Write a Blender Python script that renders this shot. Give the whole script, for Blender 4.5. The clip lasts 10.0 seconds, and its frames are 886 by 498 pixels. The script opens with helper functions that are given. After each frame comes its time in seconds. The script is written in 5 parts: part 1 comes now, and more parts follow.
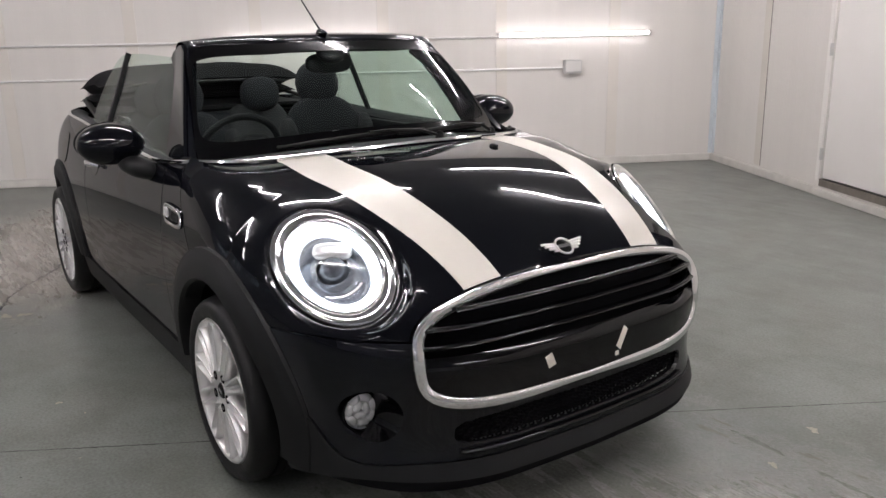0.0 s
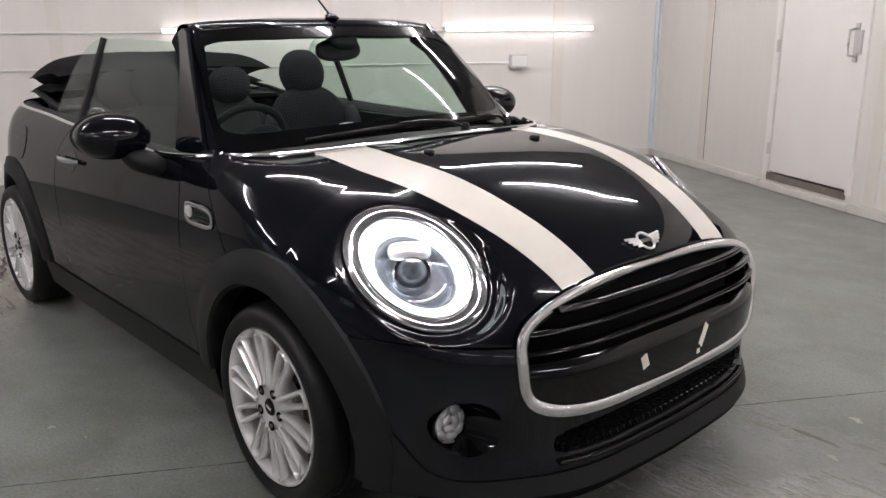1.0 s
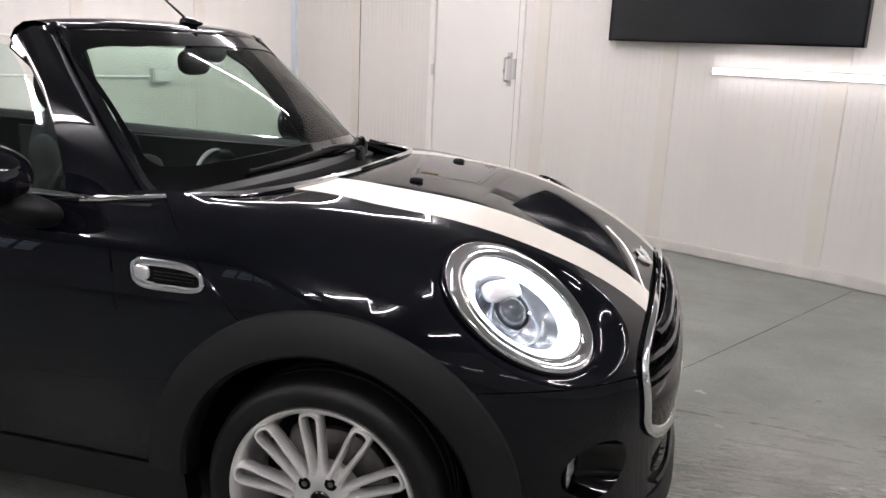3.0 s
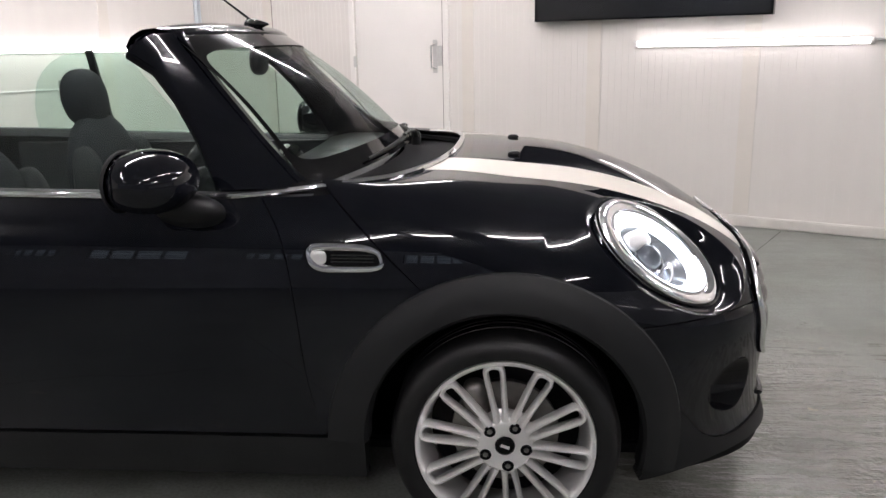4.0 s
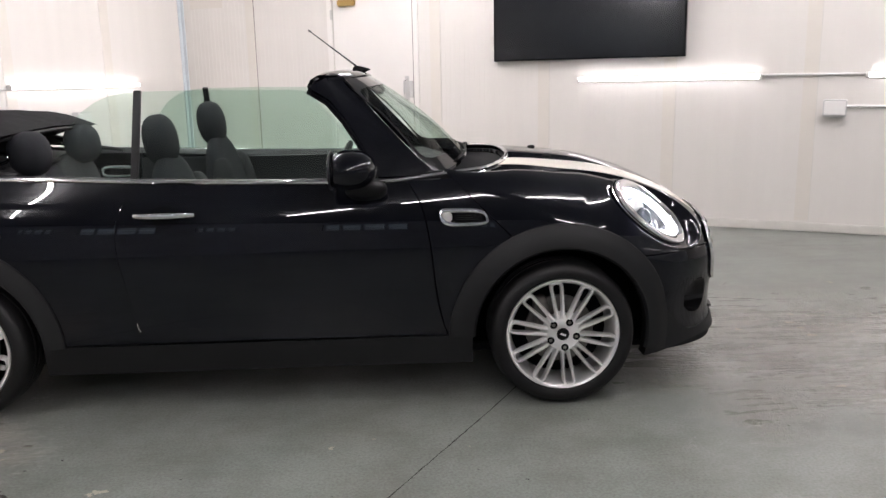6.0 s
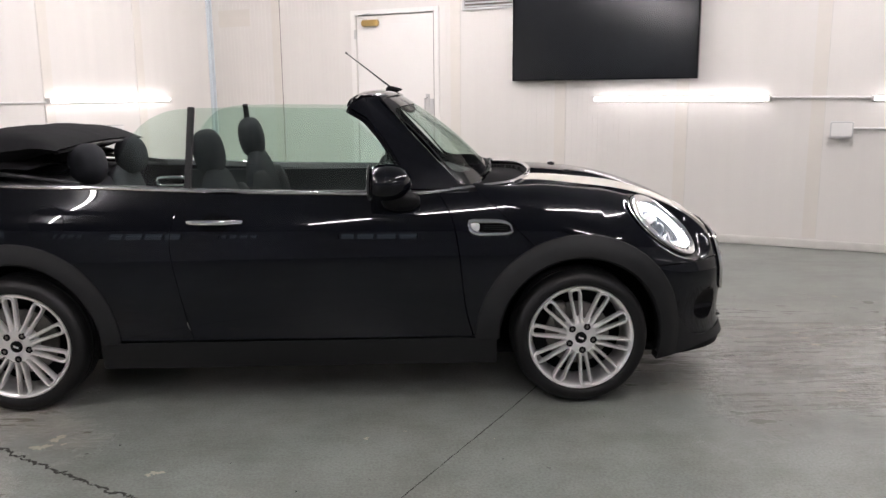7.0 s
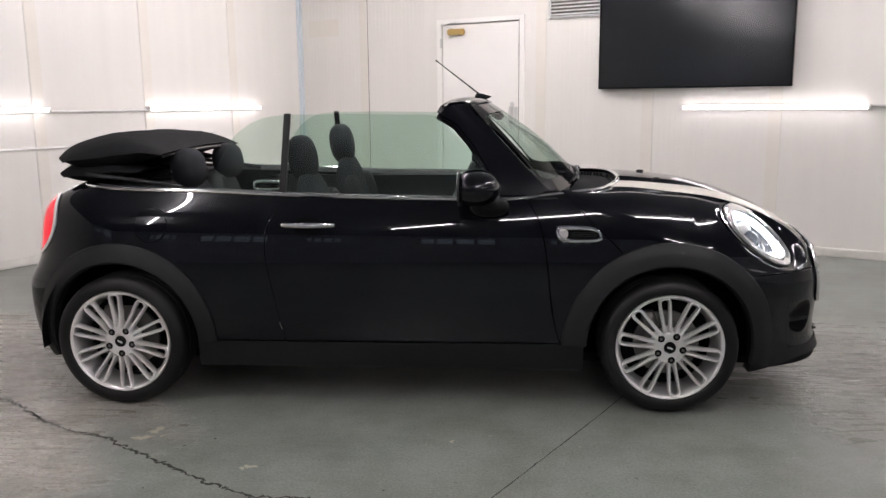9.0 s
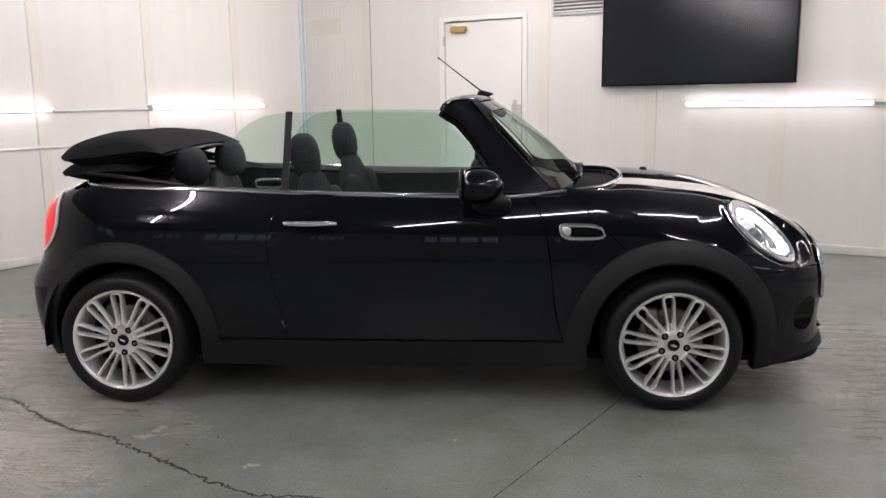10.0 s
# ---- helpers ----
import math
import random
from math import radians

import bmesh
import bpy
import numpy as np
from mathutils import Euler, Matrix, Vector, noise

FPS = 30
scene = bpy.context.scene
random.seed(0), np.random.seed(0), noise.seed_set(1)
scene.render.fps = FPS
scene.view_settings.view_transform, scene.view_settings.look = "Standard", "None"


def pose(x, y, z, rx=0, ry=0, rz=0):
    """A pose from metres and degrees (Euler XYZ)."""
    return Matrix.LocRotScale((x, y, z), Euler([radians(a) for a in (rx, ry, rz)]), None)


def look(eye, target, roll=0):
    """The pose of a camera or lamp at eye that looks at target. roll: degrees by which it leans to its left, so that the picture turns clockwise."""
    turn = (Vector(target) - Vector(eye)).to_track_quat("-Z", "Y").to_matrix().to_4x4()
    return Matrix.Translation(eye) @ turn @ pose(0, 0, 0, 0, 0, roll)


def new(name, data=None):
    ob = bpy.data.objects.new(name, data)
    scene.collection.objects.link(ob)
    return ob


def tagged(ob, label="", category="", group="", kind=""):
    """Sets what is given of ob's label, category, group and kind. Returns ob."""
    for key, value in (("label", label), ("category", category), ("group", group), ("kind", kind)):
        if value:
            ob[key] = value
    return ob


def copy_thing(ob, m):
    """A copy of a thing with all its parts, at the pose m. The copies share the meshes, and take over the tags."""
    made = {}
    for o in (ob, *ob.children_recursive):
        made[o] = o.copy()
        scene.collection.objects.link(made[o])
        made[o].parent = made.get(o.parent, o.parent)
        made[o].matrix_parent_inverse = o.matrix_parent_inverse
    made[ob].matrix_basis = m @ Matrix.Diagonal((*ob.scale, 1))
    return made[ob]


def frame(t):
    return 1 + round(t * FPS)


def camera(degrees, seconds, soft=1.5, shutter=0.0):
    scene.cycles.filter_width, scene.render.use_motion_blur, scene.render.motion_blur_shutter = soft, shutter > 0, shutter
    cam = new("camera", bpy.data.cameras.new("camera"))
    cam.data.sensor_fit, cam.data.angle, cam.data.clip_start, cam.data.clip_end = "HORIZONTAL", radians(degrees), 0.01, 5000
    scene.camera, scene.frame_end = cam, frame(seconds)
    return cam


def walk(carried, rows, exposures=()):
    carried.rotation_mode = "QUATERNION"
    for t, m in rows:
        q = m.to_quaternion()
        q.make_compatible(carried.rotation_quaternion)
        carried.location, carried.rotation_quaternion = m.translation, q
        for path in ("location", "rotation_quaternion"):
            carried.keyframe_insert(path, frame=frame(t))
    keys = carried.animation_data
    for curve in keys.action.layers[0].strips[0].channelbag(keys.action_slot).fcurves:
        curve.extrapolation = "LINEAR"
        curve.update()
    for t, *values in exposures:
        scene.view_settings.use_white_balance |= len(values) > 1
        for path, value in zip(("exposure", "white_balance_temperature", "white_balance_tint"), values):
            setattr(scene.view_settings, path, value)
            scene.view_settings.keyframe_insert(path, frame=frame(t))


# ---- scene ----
cam = camera(57.0, 10.0)
PATH = [  # seconds, eye, target, roll
    (0, (4.895, -1.617, 1.411), (3.301, -0.526, 0.892), -1.1),
    (0.5, (4.697, -1.734, 1.383), (3.147, -0.577, 0.874), -0.7),
    (1, (4.453, -1.912, 1.373), (3.013, -0.629, 0.846), -0.3),
    (1.5, (4.174, -2.112, 1.382), (2.901, -0.665, 0.847), -0.7),
    (2, (3.868, -2.241, 1.375), (2.828, -0.616, 0.848), 0.2),
    (2.2, (3.724, -2.296, 1.383), (2.762, -0.619, 0.872), 1.5),
    (3.3, (2.967, -2.506, 1.315), (2.589, -0.598, 0.85), 1.3),
    (3.5, (2.806, -2.548, 1.295), (2.442, -0.638, 0.826), -0.4),
    (4, (2.501, -2.8, 1.323), (2.343, -0.865, 0.841), -1.0),
    (4.5, (2.305, -3.155, 1.349), (2.38, -1.214, 0.875), -2.5),
    (5, (2.157, -3.515, 1.367), (2.229, -1.563, 0.938), -1.5),
    (5.5, (1.986, -3.842, 1.362), (2.069, -1.888, 0.944), -1.3),
    (6.8, (1.805, -4.301, 1.38), (1.856, -2.339, 0.994), -0.7),
    (7, (1.79, -4.341, 1.385), (1.841, -2.377, 1.01), -0.5),
    (7.5, (1.781, -4.366, 1.385), (1.796, -2.398, 1.031), -0.2),
    (8, (1.775, -4.372, 1.38), (1.732, -2.404, 1.026), -0.3),
    (8.5, (1.762, -4.374, 1.377), (1.662, -2.408, 1.021), -0.6),
    (9, (1.746, -4.367, 1.375), (1.607, -2.403, 1.023), -0.5),
    (9.5, (1.749, -4.363, 1.376), (1.6, -2.4, 1.024), -0.5),
    (10, (1.75, -4.356, 1.371), (1.602, -2.393, 1.015), -0.7),
]

walk(cam, [(t, look(eye, aim, roll)) for t, eye, aim, roll in PATH],
     exposures=[(0, 0.60), (2, 0.76), (3.5, 0.88), (4.5, 0.93), (5.5, 1.02), (7, 0.94), (10, 0.82)])

# ---- world and exposure: a closed room, lit by its own tubes ----
world = bpy.data.worlds.new("world")
world.use_nodes = True
scene.world = world
world.node_tree.nodes["Background"].inputs[0].default_value = (0.8, 0.85, 1, 1)
world.node_tree.nodes["Background"].inputs[1].default_value = 0.02
TUBE_POWER = 4.9        # glow of the wall tubes
CEILING_POWER = 88.0     # glow of the ceiling tubes

ROOM = pose(0, 0, 0, 0, 0, -27)   # the room stands askew to the car
WALL_N, WALL_W, WALL_E, WALL_S, CEIL = 4.82, -3.25, 11.0, -9.5, 3.05


# ---- materials ----
def material(name, color, rough=0.5, metal=0.0, coat=0.0, vary=0.0, scale=8.0, bump=0.0, bump_scale=60.0, spec=0.5, rough_vary=0.0, stretch=(1, 1, 1), coat_rough=0.03):
    mat = bpy.data.materials.new(name)
    mat.use_nodes = True
    nt = mat.node_tree
    b = nt.nodes["Principled BSDF"]
    b.inputs["Base Color"].default_value = (*color, 1)
    b.inputs["Roughness"].default_value = rough
    b.inputs["Metallic"].default_value = metal
    b.inputs["Coat Weight"].default_value = coat
    b.inputs["Coat Roughness"].default_value = coat_rough
    b.inputs["Coat IOR"].default_value = 1.45
    b.inputs["Specular IOR Level"].default_value = spec
    if vary or bump or rough_vary:
        co = nt.nodes.new("ShaderNodeTexCoord")
        mp = nt.nodes.new("ShaderNodeMapping")
        mp.inputs["Scale"].default_value = stretch
        nt.links.new(co.outputs["Object"], mp.inputs["Vector"])
        big, fine = nt.nodes.new("ShaderNodeTexNoise"), nt.nodes.new("ShaderNodeTexNoise")
        big.inputs["Scale"].default_value, big.inputs["Detail"].default_value = scale, 6
        fine.inputs["Scale"].default_value, fine.inputs["Detail"].default_value = bump_scale, 4
        for n in (big, fine):
            nt.links.new(mp.outputs["Vector"], n.inputs["Vector"])
        if vary:
            mix = nt.nodes.new("ShaderNodeMix")
            mix.data_type = "RGBA"
            mix.inputs["A"].default_value = (*[c * (1 - vary) for c in color], 1)
            mix.inputs["B"].default_value = (*[min(1, c * (1 + vary)) for c in color], 1)
            nt.links.new(big.outputs["Fac"], mix.inputs["Factor"])
            nt.links.new(mix.outputs["Result"], b.inputs["Base Color"])
        if rough_vary:
            rr = nt.nodes.new("ShaderNodeMapRange")
            rr.inputs["To Min"].default_value, rr.inputs["To Max"].default_value = max(0.02, rough - rough_vary), rough + rough_vary
            nt.links.new(big.outputs["Fac"], rr.inputs["Value"])
            nt.links.new(rr.outputs["Result"], b.inputs["Roughness"])
        if bump:
            bp = nt.nodes.new("ShaderNodeBump")
            bp.inputs["Strength"].default_value, bp.inputs["Distance"].default_value = 1.0, bump
            nt.links.new(fine.outputs["Fac"], bp.inputs["Height"])
            nt.links.new(bp.outputs["Normal"], b.inputs["Normal"])
    return mat


def glass_material(name, color, rough=0.0, base=0.03):
    """Thin glazing: tinted see-through with a mirror-like gloss."""
    mat = bpy.data.materials.new(name)
    mat.use_nodes = True
    nt = mat.node_tree
    nt.nodes.remove(nt.nodes["Principled BSDF"])
    out = nt.nodes["Material Output"]
    clear, gloss, mix, edge, lift, gain = (nt.nodes.new("ShaderNode" + n) for n in ("BsdfTransparent", "BsdfGlossy", "MixShader", "LayerWeight", "Math", "Math"))
    clear.inputs["Color"].default_value = (*color, 1)
    gloss.inputs["Roughness"].default_value = rough
    edge.inputs["Blend"].default_value = 0.5
    lift.operation, gain.operation = "POWER", "MULTIPLY_ADD"
    lift.inputs[1].default_value = 5.0
    gain.inputs[1].default_value, gain.inputs[2].default_value = 0.5, base
    nt.links.new(edge.outputs["Facing"], lift.inputs[0])
    nt.links.new(lift.outputs[0], gain.inputs[0])
    nt.links.new(gain.outputs[0], mix.inputs[0])
    nt.links.new(clear.outputs[0], mix.inputs[1])
    nt.links.new(gloss.outputs[0], mix.inputs[2])
    nt.links.new(mix.outputs[0], out.inputs["Surface"])
    return mat


def glow(name, color, strength):
    mat = bpy.data.materials.new(name)
    mat.use_nodes = True
    b = mat.node_tree.nodes["Principled BSDF"]
    b.inputs["Base Color"].default_value = (0.8, 0.8, 0.8, 1)
    b.inputs["Emission Color"].default_value = (*color, 1)
    b.inputs["Emission Strength"].default_value = strength
    return mat


PAINT = material("black_paint", (0.0032, 0.0037, 0.0058), 0.45, 0.0, 0.85, coat_rough=0.01, spec=0.0)
STRIPE = material("stripe_film", (0.72, 0.69, 0.62), 0.35, 0, 0.3, vary=0.03, scale=20)
PLASTIC = material("black_plastic", (0.0062, 0.0066, 0.0074), 0.54, spec=0.30, vary=0.15, bump=0.0002, bump_scale=900)
GLOSS_BLACK = material("gloss_black_trim", (0.0015, 0.0015, 0.0019), 0.06, spec=0.3)
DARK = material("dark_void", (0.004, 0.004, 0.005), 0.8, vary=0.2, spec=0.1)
RUBBER = material("tyre_rubber", (0.0055, 0.0055, 0.006), 0.48, vary=0.3, scale=30, bump=0.0003, bump_scale=300, rough_vary=0.12, spec=0.3)
ALLOY = material("alloy_silver", (0.86, 0.85, 0.84), 0.29, 0.70, vary=0.03, scale=6)
CHROME = material("chrome", (0.82, 0.82, 0.83), 0.06, 1.0)
DULL_METAL = material("brake_metal", (0.22, 0.21, 0.20), 0.4, 0.9, vary=0.3, scale=50)
SEAT = material("seat_cloth", (0.012, 0.013, 0.016), 0.85, vary=0.25, scale=25, bump=0.0003, bump_scale=350, spec=0.25)
SEAT_SIDE = material("seat_bolster_cloth", (0.030, 0.031, 0.033), 0.85, vary=0.2, scale=25, bump=0.0003, bump_scale=350, spec=0.25)
DASH = material("dash_plastic", (0.013, 0.014, 0.016), 0.6, spec=0.3, vary=0.2, bump=0.0001, bump_scale=180)
ROOF_CLOTH = material("soft_top_cloth", (0.0065, 0.0065, 0.0075), 0.9, vary=0.3, scale=12, bump=0.0008, bump_scale=500, spec=0.15)
GLASS = glass_material("tinted_glass", (0.88, 0.95, 0.915), base=0.045)
SCREEN = glass_material("windscreen_glass", (0.70, 0.80, 0.75))
LENS = glass_material("lens_glass", (0.97, 0.98, 1.0))
BOWL = material("lamp_bowl", (0.50, 0.52, 0.56), 0.22, 0.75)
LED = glow("daylight_led", (0.86, 0.93, 1.0), 2.4)
RED = glow("lit_tail_lens", (1.0, 0.012, 0.035), 0.30)
RED.node_tree.nodes["Principled BSDF"].inputs["Base Color"].default_value = (0.55, 0.006, 0.014, 1)
RED.node_tree.nodes["Principled BSDF"].inputs["Roughness"].default_value = 0.12
PROJECTOR = material("projector_glass", (0.10, 0.11, 0.125), 0.08, 0.3)
MIRROR = material("mirror_glass", (0.9, 0.9, 0.9), 0.01, 1.0)
PAPER = material("paper_tape", (0.80, 0.76, 0.66), 0.7, vary=0.06, scale=90)


# ---- mesh helpers ----
def spline(knots):
    """A smooth curve through (x, y) knots, for numbers or arrays; straight beyond its ends."""
    xs, ys = np.array([k[0] for k in knots], float), np.array([k[1] for k in knots], float)
    n, h = len(xs), np.diff(xs)
    a, rhs = np.eye(n), np.zeros(n)
    for i in range(1, n - 1):
        a[i, i - 1:i + 2] = h[i - 1], 2 * (h[i - 1] + h[i]), h[i]
        rhs[i] = 6 * ((ys[i + 1] - ys[i]) / h[i] - (ys[i] - ys[i - 1]) / h[i - 1])
    m = np.linalg.solve(a, rhs)
    s0 = (ys[1] - ys[0]) / h[0] - h[0] * m[1] / 6
    s1 = (ys[-1] - ys[-2]) / h[-1] + h[-1] * m[-2] / 6

    def value(x):
        x = np.asarray(x, float)
        i = np.clip(np.searchsorted(xs, x) - 1, 0, n - 2)
        c = np.clip(x, xs[0], xs[-1])
        p, q = xs[i + 1] - c, c - xs[i]
        v = (m[i] * p**3 + m[i + 1] * q**3) / (6 * h[i]) + (ys[i] / h[i] - m[i] * h[i] / 6) * p + (ys[i + 1] / h[i] - m[i + 1] * h[i] / 6) * q
        return v + s0 * np.minimum(x - xs[0], 0) + s1 * np.maximum(x - xs[-1], 0)
    return value


def merge(chunks):
    verts, faces = [], []
    for v, f in chunks:
        k = len(verts)
        verts.extend(tuple(map(float, p)) for p in v)
        faces.extend(tuple(int(i) + k for i in q) for q in f)
    return verts, faces


def part(name, chunks, mat, parent=None, label="", smooth=True, normals=None, sharp=40, bevel=0.0):
    verts, faces = merge(chunks)
    me = bpy.data.meshes.new(name)
    me.from_pydata(verts, [], faces)
    me.materials.append(mat)
    me.validate()
    ob = new(name, me)
    if normals is None:
        bm = bmesh.new()
        bm.from_mesh(me)
        bmesh.ops.recalc_face_normals(bm, faces=bm.faces)
        if bevel:
            edges = [e for e in bm.edges if len(e.link_faces) == 2 and e.calc_face_angle(0) > radians(40)]
            bmesh.ops.bevel(bm, geom=edges, offset=bevel, segments=2, affect="EDGES", clamp_overlap=True)
        bm.to_mesh(me)
        bm.free()
    if smooth:
        me.shade_smooth()
        if normals is None:
            me.set_sharp_from_angle(angle=radians(sharp))
        else:
            me.normals_split_custom_set_from_vertices([tuple(n) for n in normals])
    else:
        me.shade_flat()
    if parent:
        ob.parent = parent
    if label:
        tagged(ob, label)
    return ob


def box(x0, x1, y0, y1, z0, z1):
    v = [(x, y, z) for x in (x0, x1) for y in (y0, y1) for z in (z0, z1)]
    return v, [(0, 1, 3, 2), (4, 6, 7, 5), (0, 4, 5, 1), (2, 3, 7, 6), (0, 2, 6, 4), (1, 5, 7, 3)]


def moved(chunk, m):
    return [tuple(m @ Vector(p)) for p in chunk[0]], chunk[1]


def flipped(chunk):
    return [(x, -y, z) for x, y, z in chunk[0]], [tuple(reversed(f)) for f in chunk[1]]


def tube(path, w, h=None, up=(0, 0, 1), closed=False, n=10, power=2.0, taper=None):
    """A rod along a path, w wide and h deep along up, rounded; power over 2 squares its section."""
    h = h or w
    pts = [Vector(p) for p in path]
    k = len(pts)
    v, f = [], []
    for i, p in enumerate(pts):
        a = pts[(i - 1) % k] if closed or i else p
        b = pts[(i + 1) % k] if closed or i < k - 1 else p
        t = (b - a).normalized()
        side = t.cross(Vector(up))
        side = side.normalized() if side.length > 1e-6 else t.orthogonal().normalized()
        top = side.cross(t).normalized()
        s = taper(i / max(1, k - 1)) if taper else 1.0
        for j in range(n):
            c, d = math.cos(2 * math.pi * j / n), math.sin(2 * math.pi * j / n)
            c, d = math.copysign(abs(c) ** (2 / power), c), math.copysign(abs(d) ** (2 / power), d)
            v.append(p + side * (c * w / 2 * s) + top * (d * h / 2 * s))
    for i in range(k if closed else k - 1):
        for j in range(n):
            a, b = i * n, ((i + 1) % k) * n
            f.append((a + j, a + (j + 1) % n, b + (j + 1) % n, b + j))
    if not closed:
        f += [tuple(range(n))[::-1], tuple(range((k - 1) * n, k * n))]
    return v, f


def lathe(profile, m=Matrix(), n=48, cap=False):
    """Turns (radius, along z) points round z."""
    v, f, k = [], [], len(profile)
    for i in range(n):
        a = 2 * math.pi * i / n
        v += [m @ Vector((r * math.cos(a), r * math.sin(a), z)) for r, z in profile]
    for i in range(n):
        for j in range(k - 1):
            a, b = i * k, ((i + 1) % n) * k
            f.append((a + j, b + j, b + j + 1, a + j + 1))
    if cap:
        f += [tuple(i * k for i in range(n)), tuple(i * k + k - 1 for i in range(n))]
    return v, f


def sheet(fn, nu, nv, thick=0.0, wrap=False):
    """A grid of fn(u, v), u and v from 0 to 1; with thickness it is closed behind, along its own normals."""
    p = np.array([[fn(i / nu, j / nv) for j in range(nv + 1)] for i in range(nu + 1)], float)
    idx = lambda i, j: i * (nv + 1) + j
    f = [(idx(i, j), idx(i + 1, j), idx(i + 1, j + 1), idx(i, j + 1)) for i in range(nu) for j in range(nv)]
    v = p.reshape(-1, 3)
    if thick:
        nrm = np.cross(np.gradient(p, axis=0), np.gradient(p, axis=1)).reshape(-1, 3)
        nrm /= np.linalg.norm(nrm, axis=1, keepdims=True) + 1e-12
        k = len(v)
        f2 = [tuple(a + k for a in reversed(q)) for q in f]
        rim = [idx(i, 0) for i in range(nu)] + [idx(nu, j) for j in range(nv)] + [idx(i, nv) for i in range(nu, 0, -1)] + [idx(0, j) for j in range(nv, 0, -1)]
        f = f + f2 + [(a, a + k, b + k, b) for a, b in zip(rim, rim[1:] + rim[:1])]
        v = np.concatenate([v, v - nrm * thick])
    return v.tolist(), f


def pillow(center, radii, power=(2.6, 2.6), m=None, nu=28, nv=16, shape=None):
    """A rounded block: a ball whose sections are squared off by power."""
    sg = lambda a, p: math.copysign(abs(a) ** (2 / p), a)
    v, f = [], []
    for i in range(nv + 1):
        th = math.pi * i / nv - math.pi / 2
        for j in range(nu):
            ph = 2 * math.pi * j / nu
            q = Vector((sg(math.cos(th), power[1]) * sg(math.cos(ph), power[0]), sg(math.cos(th), power[1]) * sg(math.sin(ph), power[0]), sg(math.sin(th), power[1])))
            if shape:
                q = Vector(shape(*q))
            q = Vector((q.x * radii[0], q.y * radii[1], q.z * radii[2]))
            v.append(Vector(center) + (m.to_3x3() @ q if m else q))
    for i in range(nv):
        for j in range(nu):
            a, b = i * nu, (i + 1) * nu
            f.append((a + j, a + (j + 1) % nu, b + (j + 1) % nu, b + j))
    return v, f


def slab(poly, y_of, thick, side=-1):
    """A solid plate cut to a side-view outline of (x, z), its outer face at side * y_of(z)."""
    k = len(poly)
    v = [(x, side * y_of(z), z) for x, z in poly] + [(x, side * (y_of(z) - thick), z) for x, z in poly]
    f = [tuple(range(k)), tuple(range(2 * k - 1, k - 1, -1))] + [(i, (i + 1) % k, (i + 1) % k + k, i + k) for i in range(k)]
    return v, f


def arc(cx, cz, r, a0, a1, n):
    return [(cx + r * math.cos(radians(a0 + (a1 - a0) * i / n)), cz + r * math.sin(radians(a0 + (a1 - a0) * i / n))) for i in range(n + 1)]


# ---- the car's skin: smooth surfaces blended into one form ----
PLAN = spline([(-0.7, 0.68), (-0.5, 0.765), (-0.3, 0.812), (0, 0.834), (0.4, 0.841), (1.2, 0.842), (2.0, 0.842), (2.5, 0.85), (2.8, 0.835), (3.0, 0.80), (3.3, 0.72)])
TUCK = spline([(0.1, 0.07), (0.2, 0.04), (0.32, 0.018), (0.45, 0.004), (0.6, 0), (0.72, 0.006), (0.82, 0.022), (0.9, 0.048), (0.97, 0.085), (1.05, 0.13), (1.15, 0.19)])
TOP = spline([(-0.7, 0.99), (-0.4, 1.015), (-0.2, 1.03), (0.0, 1.09), (0.3, 1.3), (1.0, 1.35), (1.75, 1.3), (1.95, 1.06), (2.1, 0.994), (2.33, 1.002), (2.52, 0.996), (2.71, 0.975), (2.87, 0.932), (3.06, 0.852), (3.2, 0.780), (3.35, 0.69)])
CROWN = spline([(-0.5, 0.05), (1.5, 0.02), (2.15, 0.03), (2.5, 0.09), (3.1, 0.16)])
NOSE = spline([(0.1, 3.27), (0.16, 3.315), (0.22, 3.312), (0.3, 3.292), (0.4, 3.292), (0.5, 3.302), (0.6, 3.297), (0.68, 3.272), (0.74, 3.245), (0.8, 3.20), (0.9, 3.11)])
SWEEP = spline([(0, 0), (0.2, 0.006), (0.35, 0.018), (0.45, 0.042), (0.55, 0.09), (0.65, 0.17), (0.75, 0.285), (0.85, 0.44), (0.95, 0.61)])
TAIL = spline([(0.1, 0.46), (0.15, 0.52), (0.22, 0.58), (0.35, 0.625), (0.5, 0.635), (0.56, 0.625), (0.62, 0.59), (0.8, 0.545), (0.95, 0.48), (1.05, 0.38)])
TAIL_SWEEP = spline([(0, 0), (0.3, 0.012), (0.5, 0.042), (0.6, 0.085), (0.7, 0.165), (0.8, 0.33), (0.9, 0.6)])
BELT = spline([(-0.5, 1.03), (-0.2, 1.015), (0.07, 1.003), (0.42, 0.995), (0.76, 0.98), (1.27, 0.966), (1.85, 0.955), (2.02, 0.957), (2.1, 0.965), (2.3, 0.98)])
COWL = spline([(0, 2.335), (0.2, 2.328), (0.45, 2.275), (0.6, 2.195), (0.68, 2.105), (0.73, 1.99), (0.8, 1.8)])
DOOR_BACK = spline([(0.2, 0.80), (0.317, 0.769), (0.449, 0.741), (0.632, 0.706), (0.761, 0.692), (0.85, 0.71), (0.925, 0.752), (0.985, 0.81)])
DOOR_FRONT = spline([(0.2, 2.06), (0.301, 2.02), (0.435, 1.983), (0.663, 1.956), (0.788, 1.937), (0.874, 1.912), (0.96, 1.861)])
